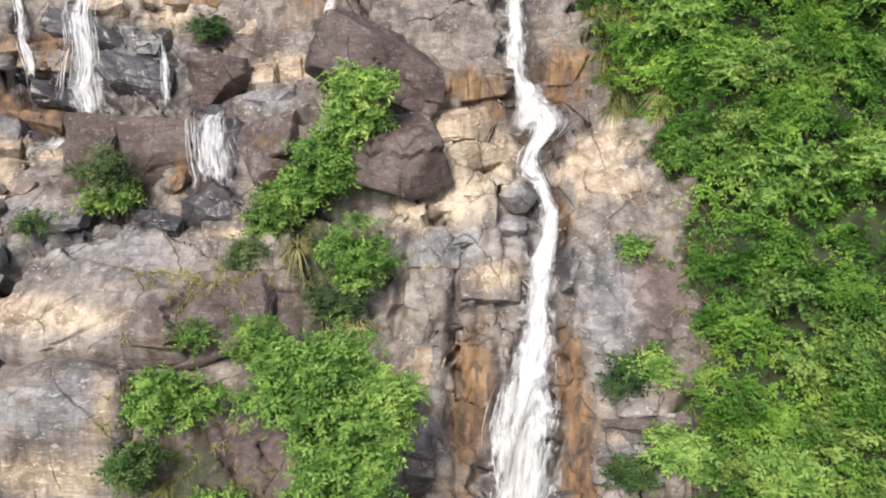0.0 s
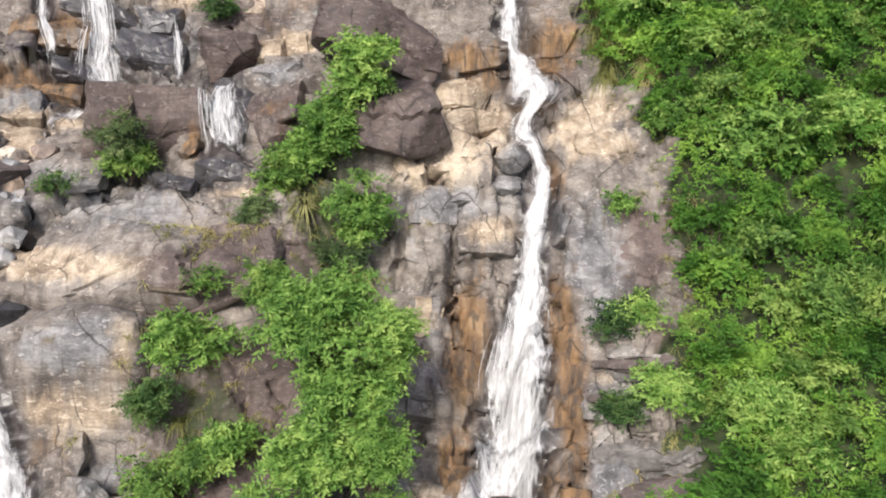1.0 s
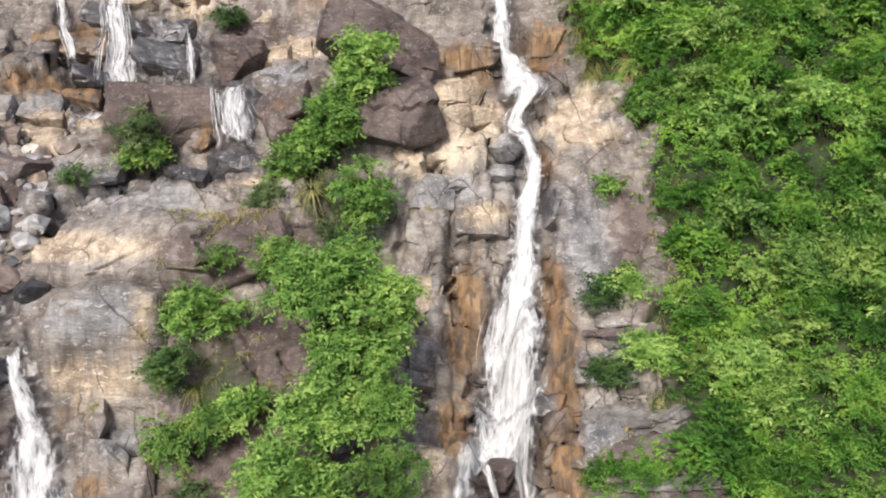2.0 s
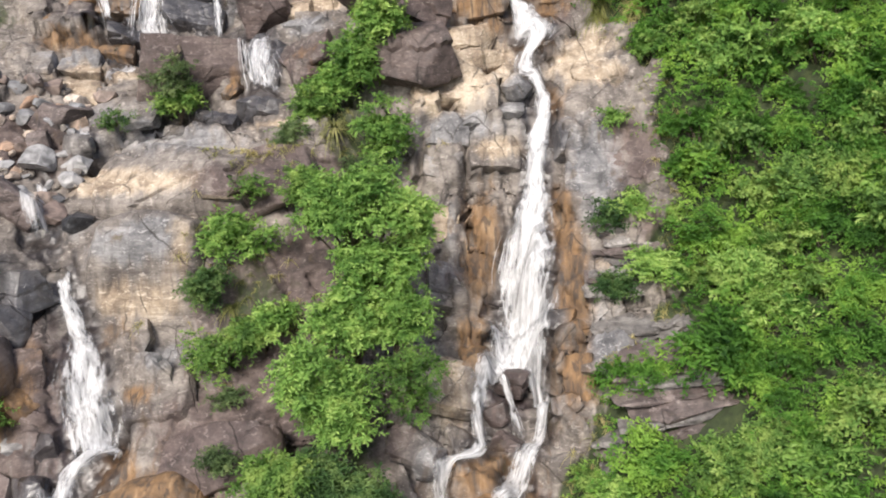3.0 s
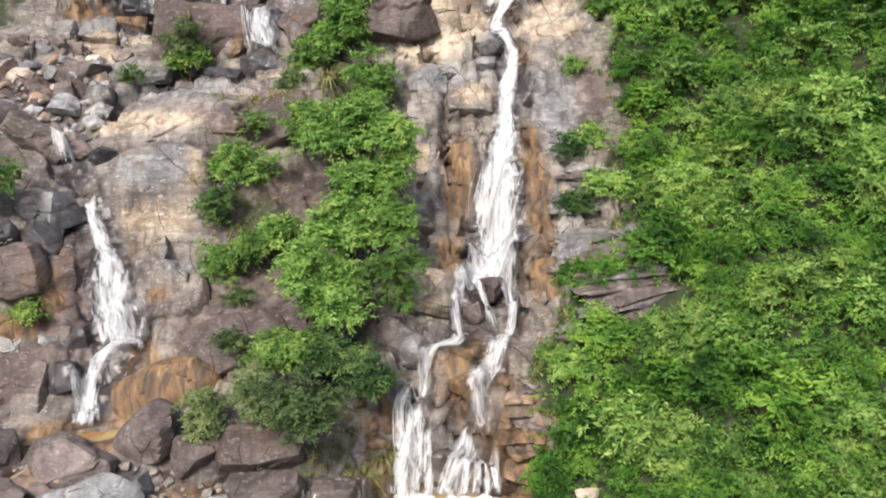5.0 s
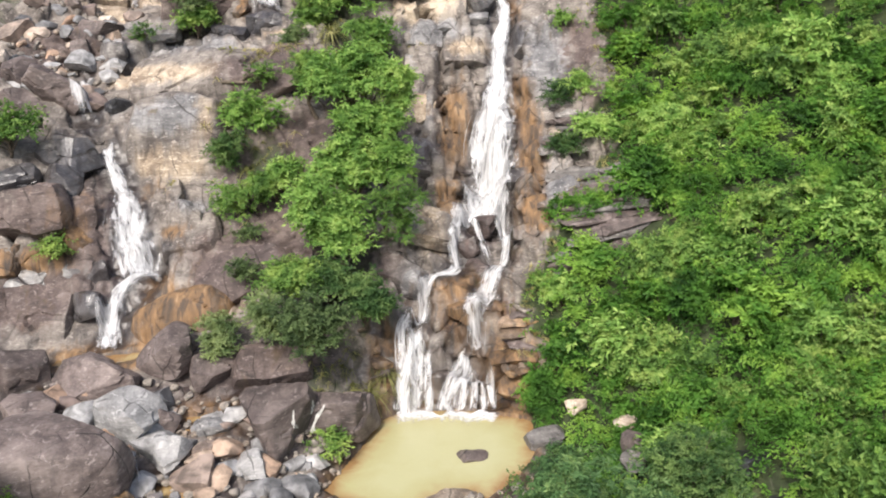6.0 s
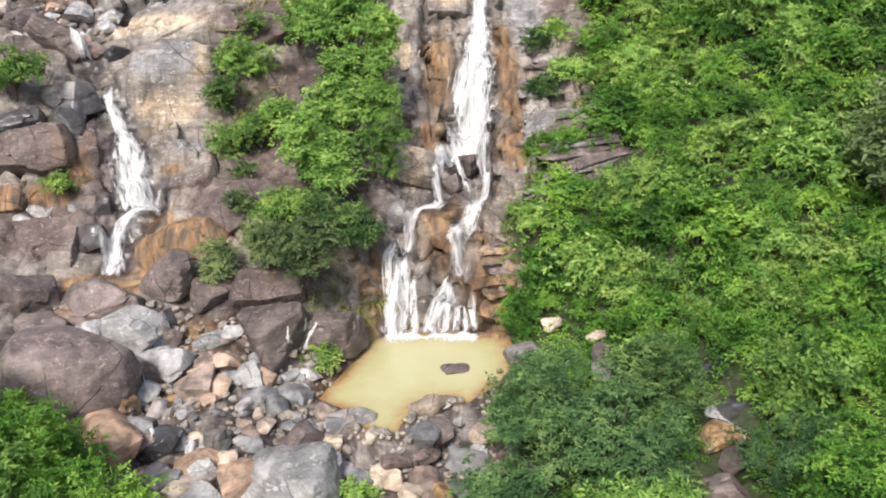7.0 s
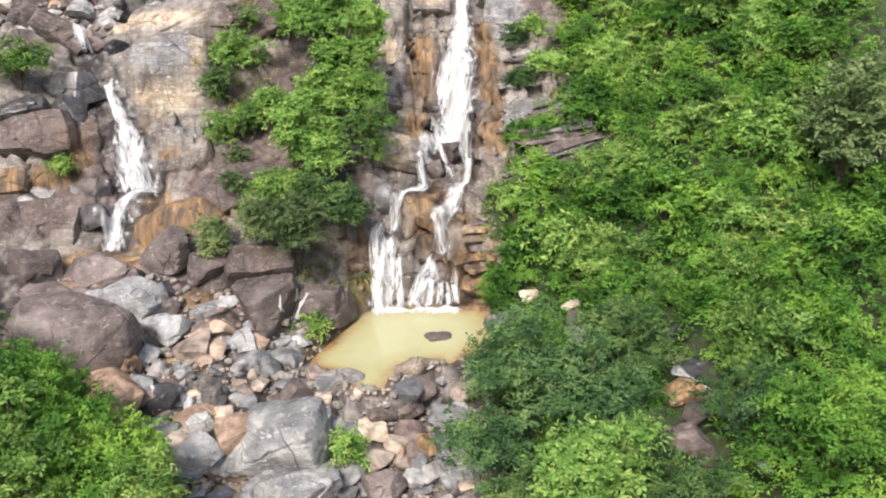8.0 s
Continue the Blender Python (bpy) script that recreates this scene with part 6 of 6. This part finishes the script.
# trees and shrubs that stand on the rock: crown centre, crown radii, root
for name, label, seed, centre, radii, root, material, twigs, leaf in (
    ("tree", "bright green layered small tree rooted beside the dark boulders", 301, (-3.0, 31.8, 20.0), (1.20, 1.06, 1.62), (-3.9, 32.2), LEAF_BRIGHT, 760, 0.2),
    ("tree", "bright green leaning small tree on the ledge", 302, (-4.3, 31.6, 18.0), (1.39, 1.15, 1.38), (-5.2, 31.6), LEAF_BRIGHT, 620, 0.2),
    ("shrub", "green shrub spilling over the ledge", 303, (-6.5, 30.6, 16.1), (0.83, 0.77, 0.93), (-6.2, 30.8), LEAF_MID, 330, 0.17),
    ("shrub", "bright green shrub in a rock crack", 304, (-3.1, 29.1, 15.1), (1.08, 0.97, 1.47), (-2.8, 29.9), LEAF_BRIGHT, 520, 0.17),
    ("tree", "fine-leaved green tree on the cliff ledge", 305, (-6.1, 25.1, 13.7), (0.94, 0.85, 0.98), (-6.0, 26.0), LEAF_MID, 620, 0.14),
    ("tree", "dense green tree in the middle of the cliff", 306, (-3.9, 22.8, 13.7), (2.39, 1.40, 1.62), (-3.6, 24.0), LEAF_BRIGHT, 1150, 0.19),
    ("tree", "green tree hanging over the cliff beside the waterfall", 307, (-1.8, 22.5, 12.8), (0.87, 0.79, 1.87), (-2.3, 23.4), LEAF_BRIGHT, 640, 0.16),
    ("tree", "tall bright green tree below the cliff ledge", 308, (-4.0, 20.5, 10.2), (1.55, 1.25, 1.44), (-4.0, 21.6), LEAF_BRIGHT, 980, 0.2),
    ("tree", "layered green tree low on the cliff", 309, (-5.0, 18.3, 8.4), (1.53, 1.33, 1.56), (-4.4, 20.0), LEAF_BRIGHT, 940, 0.2),
    ("shrub", "feathery green shrub beside the waterfall", 310, (-1.9, 19.2, 8.0), (1.20, 1.06, 1.49), (-1.5, 21.4), LEAF_MID, 560, 0.12),
    ("shrub", "dull green dense shrub at the cliff foot", 311, (-5.6, 13.2, 5.4), (1.52, 1.25, 1.43), (-5.8, 15.0), LEAF_DULL, 900, 0.14),
    ("shrub", "dark green shrub at the cliff foot", 312, (-3.2, 15.7, 5.2), (0.96, 0.87, 1.21), (-3.9, 17.0), LEAF_DARK, 640, 0.16),
    ("shrub", "dark green shrub behind the cliff-foot shrubs", 313, (-4.8, 16.2, 6.0), (1.01, 0.81, 0.88), (-6.3, 17.4), LEAF_DARK, 520, 0.16),
    ("shrub", "olive shrub among the boulders at the cliff foot", 314, (-9.4, 14.4, 4.6), (0.97, 0.88, 1.07), (-9.4, 14.9), LEAF_DULL, 420, 0.13),
    ("shrub", "green spreading shrub under the big slab", 315, (-9.0, 24.7, 12.0), (1.87, 1.04, 1.15), (-8.8, 25.0), LEAF_BRIGHT, 420, 0.17),
    ("shrub", "dark green shrub under the big slab", 316, (-10.3, 22.7, 10.6), (0.91, 0.83, 0.95), (-10.1, 23.7), LEAF_DARK, 280, 0.15),
    ("shrub", "green shrub on the dark rock face", 317, (-7.3, 21.9, 9.5), (0.78, 0.59, 0.64), (-7.4, 23.0), LEAF_BRIGHT, 260, 0.17),
    ("shrub", "green shrub low on the dark rock face", 318, (-9.5, 20.9, 8.4), (1.23, 0.93, 1.08), (-9.1, 21.0), LEAF_MID, 260, 0.16),
    ("shrub", "small green shrub on the rock face", 319, (-8.1, 21.7, 8.9), (0.74, 0.53, 0.57), (-7.8, 22.2), LEAF_MID, 260, 0.16),
    ("shrub", "green fern-like shrub under the upper rock mass", 320, (-13.1, 32.3, 16.1), (1.28, 0.55, 0.59), (-13.5, 32.8), LEAF_MID, 300, 0.17),
    ("shrub", "sparse olive shrub on the upper rock mass", 321, (-13.1, 32.3, 17.2), (1.57, 0.83, 0.95), (-13.3, 34.2), LEAF_DULL, 300, 0.13),
    ("shrub", "sparse dark shrub on the rock ledge", 322, (-15.8, 31.1, 15.4), (0.73, 0.61, 0.61), (-15.8, 31.4), LEAF_DARK, 110, 0.13),
    ("shrub", "dark green shrub on the upper ledge", 323, (-10.6, 40.0, 21.0), (0.92, 0.85, 0.85), (-10.6, 40.3), LEAF_DARK, 200, 0.15),
    ("shrub", "dull green shrub beside the strap-leaved tuft", 324, (-7.1, 29.4, 14.8), (0.92, 0.73, 0.83), (-7.2, 29.6), LEAF_DULL, 300, 0.13),
    ("shrub", "small green shrub in a crack of the grey slab", 325, (7.1, 29.8, 15.2), (0.55, 0.49, 0.61), (7.1, 30.0), LEAF_BRIGHT, 90, 0.15),
    ("shrub", "dark green shrub on the layered ledge", 326, (6.4, 26.3, 11.9), (0.92, 0.73, 0.73), (6.4, 26.6), LEAF_DARK, 200, 0.14),
    ("shrub", "bright green shrub on the layered ledge", 327, (7.6, 26.2, 12.2), (0.92, 0.73, 0.61), (7.6, 26.5), LEAF_BRIGHT, 190, 0.15),
    ("creeper", "bright green creepers hanging over the ledge", 328, (8.1, 23.6, 10.5), (1.01, 0.81, 0.93), (8.1, 24.8), LEAF_BRIGHT, 330, 0.16),
    ("shrub", "dark green shrub between the ledges", 329, (6.3, 23.5, 9.7), (0.80, 0.54, 0.58), (6.3, 23.8), LEAF_DARK, 230, 0.14),
    ("shrub", "small green shrub on the tan slab rim", 330, (-8.6, 25.7, 13.5), (0.65, 0.62, 0.69), (-10.6, 25.9), LEAF_MID, 90, 0.14),
    ("shrub", "small dark green shrub beside the bird-streaked boulder", 331, (-4.9, 11.6, 0.9), (0.85, 0.73, 0.73), (-4.9, 11.8), LEAF_MID, 200, 0.14),
    ("shrub", "small green shrub on the rock beside the lower fall", 332, (-17.3, 18.4, 7.4), (0.73, 0.61, 0.49), (-17.3, 18.7), LEAF_MID, 120, 0.14),
    ("shrub", "green leafy shrub beside the stone pile", 333, (-19.9, 21.6, 12.4), (1.59, 1.34, 1.22), (-20.2, 22.4), LEAF_MID, 420, 0.17),
    ("tree", "dense green tree crown on the near bank of the pool", 334, (4.4, 4.4, 1.5), (2.68, 2.20, 2.44), (4.6, 5.2), LEAF_COOL, 1300, 0.15),
    ("tree", "dark green tree crown on the near bank", 335, (6.1, 3.2, 1.1), (2.07, 1.95, 2.32), (6.2, 3.8), LEAF_COOL, 850, 0.15),
    ("shrub", "dark green shrub overhanging the boulders", 336, (2.0, 3.6, -0.6), (1.71, 1.46, 1.46), (2.2, 4.0), LEAF_COOL, 560, 0.14),
    ("tree", "bright green broad-leaved tree in the stream valley", 337, (5.8, -0.6, 0.5), (1.95, 1.71, 1.95), (5.8, 0.0), LEAF_BRIGHT, 850, 0.2),
    ("tree", "dark rounded tree beside the side stream", 338, (8.4, 7.0, 1.6), (2.07, 1.83, 2.07), (8.4, 7.4), LEAF_DARK, 950, 0.13),
    ("shrub", "feathery green shrub beside the side stream", 339, (11.9, 3.4, 0.0), (1.95, 1.71, 2.07), (11.9, 3.8), LEAF_COOL, 800, 0.11),
    ("shrub", "pale green shrub below the dark tree", 340, (8.1, 3.4, -0.4), (0.85, 0.85, 1.22), (8.1, 3.6), LEAF_DULL, 340, 0.13),
    ("shrub", "green shrub at the pool's east shore", 341, (4.0, 8.4, 0.8), (0.98, 0.98, 0.98), (4.2, 8.6), LEAF_COOL, 380, 0.14),
    ("tree", "dense green tree on the west bank of the stream", 342, (-13.2, 1.2, 3.2), (2.68, 2.07, 2.20), (-13.4, 1.6), LEAF_HILL, 1250, 0.15),
    ("tree", "green sloping thicket tree on the west bank", 343, (-10.7, -0.4, 1.9), (2.56, 2.20, 2.20), (-10.8, 0.0), LEAF_HILL, 1200, 0.15),
    ("tree", "green thicket tree at the edge of the west bank", 344, (-15.8, 3.2, 4.6), (1.95, 1.71, 2.20), (-16.0, 3.6), LEAF_HILL, 800, 0.16),
    ("tree", "bright green thicket tree at the foot of the west bank", 345, (-8.9, -1.8, 0.7), (1.95, 1.83, 1.83), (-9.0, -1.4), LEAF_MID, 800, 0.16),
    ("tree", "pale green tree with long drooping leaflets on the east hillside", 346, (18.9, 11.4, 8.6), (1.83, 1.71, 2.68), (19.0, 12.2), LEAF_DULL, 760, 0.24),
    ("tree", "green tree with long leaflets on the east hillside", 347, (19.9, 9.6, 5.0), (1.83, 1.71, 2.20), (20.0, 10.2), LEAF_HILL, 640, 0.24),
    ("tree", "bright green tree filling the middle of the cliff gully", 349, (-3.2, 21.8, 11.7), (1.40, 1.05, 1.18), (-4.8, 23.0), LEAF_BRIGHT, 800, 0.18),
    ("shrub", "fine-leaved green shrub beside the rock columns", 350, (-1.9, 20.6, 10.2), (0.85, 0.78, 1.52), (-2.6, 21.0), LEAF_BRIGHT, 700, 0.14),
    ("shrub", "green shrub above the cliff-foot shrubs", 352, (-6.4, 15.8, 6.3), (1.22, 0.73, 0.79), (-4.9, 18.4), LEAF_MID, 640, 0.17),
    ("shrub", "dull green shrub beside the pool boulder", 353, (-7.4, 14.5, 5.2), (0.73, 0.68, 1.05), (-7.2, 15.6), LEAF_DULL, 420, 0.14),
    ("shrub", "green shrub under the layered tree", 354, (-5.4, 31.3, 16.7), (0.96, 0.67, 0.75), (-5.5, 31.3), LEAF_BRIGHT, 430, 0.18),
    ("shrub", "dull shrub above the middle trees", 355, (-4.0, 28.4, 13.4), (1.24, 0.55, 0.59), (-4.3, 27.5), LEAF_DULL, 330, 0.14),
    ("tree", "dense green thicket tree on the steep west bank", 356, (-12.3, 2.4, 2.0), (2.20, 1.83, 1.71), (-12.5, 2.8), LEAF_HILL, 900, 0.15),
    ("tree", "green thicket tree low on the west bank", 357, (-12.6, -1.6, 3.0), (2.44, 2.20, 2.44), (-12.8, -1.2), LEAF_MID, 900, 0.17),
    ("shrub", "dark shrub under the near-bank trees", 358, (3.2, 6.4, 0.9), (1.59, 1.46, 1.46), (3.4, 6.8), LEAF_DARK, 560, 0.14),
    ("shrub", "green shrub beside the bright near tree", 359, (8.4, -0.8, -0.7), (1.71, 1.46, 1.34), (8.5, -0.4), LEAF_DARK, 520, 0.15),
    ("tree", "light green tree at the east edge of the valley", 360, (13.6, 0.2, 1.4), (2.44, 1.95, 2.20), (13.8, 0.8), LEAF_HILL, 800, 0.17),
    ("tree", "dark green tree beside the pool's east shore", 361, (6.4, 6.4, 0.7), (1.34, 1.22, 1.22), (6.5, 6.8), LEAF_COOL, 420, 0.15),
    ("shrub", "bright green shrub hanging under the layered trees", 362, (-4.2, 17.6, 7.3), (1.11, 0.85, 0.94), (-4.4, 18.6), LEAF_BRIGHT, 420, 0.18),
    ("shrub", "feathery grey-green shrub on the dark sloping slab", 363, (-8.5, 16.7, 6.4), (0.76, 0.57, 0.61), (-8.6, 17.2), LEAF_DULL, 190, 0.12),
    ("shrub", "low dull green plant on the dark sloping slab", 364, (-8.9, 19.8, 7.1), (0.72, 0.4, 0.38), (-9.0, 20.2), LEAF_DULL, 110, 0.12),
    ("shrub", "dark blue-green shrub overhanging the pale boulders", 365, (3.0, 2.4, -0.7), (1.5, 1.2, 1.4), (3.1, 3.2), LEAF_COOL, 620, 0.15),
    ("shrub", "dark green shrub at the foot of the bright tree", 366, (3.4, 0.8, -1.4), (1.3, 1.1, 1.1), (3.5, 1.4), LEAF_DARK, 480, 0.15),
    # three trees added; their dark leaves stand in for the hilltop's deep shade
    ("tree", "dark tree added above the head of the rim, shade put into its leaf colour", 367, (9.8, 37.6, 23.6), (2.2, 1.8, 1.9), (9.8, 38.4), LEAF_DARK, 800, 0.17),
    ("tree", "dark tree added high on the hillside, shade put into its leaf colour", 368, (12.8, 36.8, 24.6), (2.3, 1.8, 1.9), (12.8, 37.6), LEAF_DARK, 800, 0.17),
    ("tree", "dark tree added at the top of the hillside, shade put into its leaf colour", 369, (15.8, 35.4, 25.4), (2.2, 1.8, 2.0), (15.8, 36.2), LEAF_DARK, 800, 0.17),
    ("shrub", "yellow-green sapling between stream boulders", 348, (-2.9, 3.4, -0.7), (0.67, 0.61, 0.85), (-2.9, 3.5), LEAF_BRIGHT, 130, 0.16),
):
    tree(name, label, "tree" if name == "tree" else "shrub", seed, centre, radii, root, material, int(twigs * 0.85), 12 + twigs // 45, leaf * 1.2, 3.4 * leaf)

# shrubs that clothe the east hillside, each its own plant
HILL = []
for k in range(8):
    rng = np.random.default_rng(500 + k)
    thing = new("hillside_shrub")
    r = (1.15, 1.1, 1.15)
    (v, f), clump = crown_sprays(rng, (0, 0, 0.85), r, 14, 205, 0.17 + 0.015 * (k % 4), 0.6, 0.42 + 0.05 * (k % 3), 0.4, False, 11)
    mesh_object("crown", v, f, (LEAF_HILL, LEAF_HILL, LEAF_MID, LEAF_BRIGHT, LEAF_HILL, LEAF_MID, LEAF_HILL, LEAF_HILL)[k], thing, soft=False)
    mesh_object("stem", *joined([tube([(0, 0, -0.4), q * 0.5, q], [0.035, 0.025, 0.01], 5) for q in clump]), BARK, thing)
    HILL.append(tagged(thing, ("leafy green hillside shrub", "leafy green hillside shrub", "green creeper-covered shrub on the hillside", "bright yellow-green hillside shrub", "leafy green hillside shrub", "green creeper-covered shrub on the hillside", "leafy green hillside shrub", "leafy green hillside shrub")[k], "shrub", "hillside shrubs"))
rng = np.random.default_rng(77)
plants, tries = [], 0
while len(plants) < 285 and tries < 9000:
    tries += 1
    x, y = rng.uniform(3.6, 26), rng.uniform(1.5, 43)
    if green(np.array([x]), np.array([y]))[0] < 0.95 or x > 12.5 + 0.36 * (y + 6) or any(math.hypot(x - a, y - b) < (0.95 if y > 20 or x > 7 else 0.75) for a, b in plants):
        continue
    if y < 9.5 and x < 12.6 or y < 13.6 and x < 7.2:
        continue
    if on_ledge(x, y) or x < np.interp(y, *zip(*RIM)) + (1.7 if 34.5 < y < 39 else 0.5) and y > 20:
        continue
    plants.append((x, y))
    s = (rng.uniform(0.75, 1.15) if rng.random() < 0.75 else rng.uniform(1.15, 1.4)) * (1.0 if x > np.interp(y, *zip(*RIM)) + 1.5 else 0.55 if y > 20.5 else 0.8)
    m = pose(x, y, floor_at(x, y) - 0.12, rng.uniform(8, 30), rng.uniform(-12, 12), rng.uniform(0, 360)) @ Matrix.Diagonal((s, s, s * rng.uniform(0.8, 1.25), 1))
    k = int(rng.integers(8))
    if HILL[k].name in scene.collection.objects and HILL[k].location.length == 0:
        HILL[k].matrix_basis = m
    else:
        copy_thing(HILL[k], m)

# low plants on the pool's east bank
for k in range(22):
    x, y = rng.uniform(4.4, 7.8), rng.uniform(8.8, 14.5)
    if min(math.hypot(x - a, y - b + 0.4) for a, b in ((5.2, 13.2), (3.9, 12.2), (7.0, 11.9), (7.2, 10.8), (7.0, 10.0))) < 1.05:
        continue
    s = rng.uniform(0.3, 0.55)
    copy_thing(HILL[int(rng.integers(8))], pose(x, y, floor_at(x, y) - 0.05, rng.uniform(0, 20), 0, rng.uniform(0, 360)) @ Matrix.Diagonal((s, s, s, 1)))

# creepers and undergrowth that cover the hillside between the shrubs
n = 100000


def mound(x, y):
    """Billows of the creepers."""
    tag, edge, tilt = cells(np.stack([x / 1.9, y / 1.5, x * 0], 1) + 0.25 * np.stack([fractal(np.stack([x, y, x * 0], 1) * 0.7, 2, s) for s in (1, 2, 3)], 1), 77)
    return smooth(0.0, 0.5, edge) * (0.7 + 1.3 * tag)


x, y = rng.uniform(-24, 28, n), rng.uniform(-9, 45, n)
east = ~on_ledge(x, y + 0.2) & (np.hypot(x - 7.1, (y - 10.3) * 0.7) > 1.0) & (green(x, y) > 0.5) & ((x > 4.6) | (y > 14.0) | (y < 8)) & (x < 14 + 0.34 * (y + 8)) & ((y > 9) | (x > 5 - 0.2 * y) & (np.hypot(x - 10.7, (y - 6.5) * 0.6) > 1.1) & (np.hypot(x - 10.0, (y - 3.2) * 0.6) > 1.3) & (np.hypot(x - 12.5, (y - 2.0) * 0.7) > 0.8))
west = (x < -8.3 - 0.85 * y) & (y < 8) & (y < 5.5 - 0.3 * (x + 14)) & (x > -24)
grown = (east | west) & (rng.random(n) < smooth(-9, -3, y) * smooth(-24, -19, x) * smooth(28, 22, x) * (0.5 + 0.5 * smooth(0.15, 0.75, mound(x, y))))
x, y = x[grown], y[grown]
z, *_ = land(x, y)
p = np.stack([x, y, z], 1)
high = mound(x, y)
p[:, 2] += 0.15 + high + rng.uniform(0, 0.3, len(x))
a = rng.uniform(0, 2 * math.pi, len(x))
way = np.stack([np.cos(a) * 0.5 - 3 * (mound(x + 0.1, y) - high), np.sin(a) * 0.5 - 0.4 - 3 * (mound(x, y + 0.1) - high), rng.uniform(-0.2, 0.45, len(x))], 1)
verts, faces = sprays(p, way, rng.uniform(0.4, 0.85, len(x)), rng, 9, 0.19, 0.42)
tagged(mesh_object("undergrowth", verts, faces, LEAF_HILL, soft=False), "dense green creepers covering the hillside", "undergrowth", kind="stuff")

# grassy fringe where the hillside meets the rock, and on the ledges
rows = []
for k in range(520):
    if k < 250:
        y = rng.uniform(14, 40)
        x = np.interp(y, *zip(*RIM)) + rng.normal(scale=0.5) + 0.3
    elif k < 330:
        x, y = rng.normal(-8.6, 1.7), rng.normal(23.6, 1.2)
    elif k < 380:
        x, y = rng.normal(-4.6, 1.3), rng.normal(15.0, 0.7)
    elif k < 430:
        x, y = rng.normal(-5.2, 1.5), rng.normal(29.8, 0.8)
    else:
        x, y = rng.normal(-8.6, 1.2), rng.normal(28.6, 0.7)
    v, f = tuft_data(rng, 16, rng.uniform(0.35, 0.8), 0.035, 1.3, 4)
    rows.append((v + (x, y, floor_at(x, y, ROCK_TREE) - 0.03), f))
tagged(mesh_object("grass", *joined(rows), GRASS, soft=False), "dry yellow-green grass fringing the ledges", "grass", kind="stuff")
for label, seed, at, count, length, width, mat in (
    ("strap-leaved tuft with arching yellow-green blades on the ledge", 601, (-5.4, 29.7, 14.75), 110, 1.75, 0.07, STRAW),
    ("strap-leaved tuft hanging from the rock crack", 602, (-3.1, 28.2, 12.9), 80, 1.6, 0.06, STRAW),
    ("hanging dry grass tuft beside the foot of the waterfall", 603, (-2.75, 16.0, 3.6), 130, 1.9, 0.05, STRAW),
    ("hanging dry grass tuft beside the rust-stained rock", 604, (-3.5, 15.2, 3.2), 110, 1.7, 0.05, STRAW),
    ("dry grass tuft under the slab shrubs", 605, (-9.3, 23.2, 10.6), 70, 1.1, 0.05, GRASS),
):
    ob = mesh_object("grass_tuft", *tuft_data(np.random.default_rng(seed), count, length, width, 1.5 if length > 1.0 else 2.2), mat, soft=False)
    ob.location = (at[0], at[1], floor_at(at[0], at[1], ROCK_TREE) - 0.02)
    tagged(ob, label, "grass tuft")

# long grass hanging at the head of the green rim
rng = np.random.default_rng(88)
RIM_GRASS = [mesh_object("hanging_grass", *tuft_data(rng, 90, 1.5 + 0.2 * k, 0.055, 1.7, 6), GRASS, soft=False) for k in range(3)]
for k in range(24):
    y = 34.6 + 0.2 * k + rng.uniform(-0.1, 0.1)
    x = np.interp(y, *zip(*RIM)) + rng.uniform(0.1, 1.9)
    m = pose(x, y, floor_at(x, y, ROCK_TREE) - 0.03, rng.uniform(0, 30), 0, rng.uniform(0, 360))
    ob = RIM_GRASS[k] if k < 3 else copy_thing(RIM_GRASS[k % 3], m)
    ob.matrix_basis = m
    tagged(ob, "long pale green grass hanging over the rock rim", "grass", "rim grasses")

# pale droppings run down the dark boulder beside the pool
WHITEWASH = plain_material("whitewash", (0.5, 0.49, 0.46), (0.8, 0.79, 0.75), 5)
boulder = next(ob for ob in SOLIDS if ob.get("label", "").startswith("dark brown boulder streaked"))
for line in (((-4.95, 3.0, 0.12), (-5.05, 2.55, 0.2), (-4.95, 2.2, 0.1), (-5.25, 1.8, 0.16), (-5.5, 1.3, 0.12), (-5.55, 0.8, 0.26), (-5.5, 0.4, 0.14)), ((-6.0, 2.6, 0.06), (-6.05, 2.1, 0.1), (-5.95, 1.7, 0.05)), ((-5.35, 2.6, 0.05), (-5.4, 2.2, 0.09), (-5.5, 1.9, 0.05))):
    rows, (lx, lz, lw) = [], np.array(line).T
    for s in np.linspace(0, 1, 26):
        x, z, w = (np.interp(s, np.linspace(0, 1, len(line)), q) for q in (lx, lz, lw))
        w *= 1 + 0.5 * float(value_noise(np.array([[s * 14, 1.0, 2.0]]), 4)[0])
        row = [ROCK_TREE.ray_cast(Vector((x + d * w, 9.4, z)), Vector((0, 1, 0)))[0] for d in (-0.5, -0.15, 0.2, 0.5)]
        if None not in row and max(q.y for q in row) < 12.3 and max(q.y for q in row) - min(q.y for q in row) < 0.35 and (not rows or abs(row[0].y - rows[-1][0].y) < 0.5):
            rows.append([q - Vector((0, 0.012, 0)) for q in row])
    n = len(rows)
    i = (np.arange(n - 1)[:, None] * 4 + np.arange(3)).ravel()
    ob = mesh_object("white_streak", np.array([[tuple(q) for q in r] for r in rows]).reshape(-1, 3), np.stack([i, i + 4, i + 5, i + 1], 1), WHITEWASH, boulder, "chalky white droppings streak")
    ob.matrix_parent_inverse = boulder.matrix_basis.inverted()
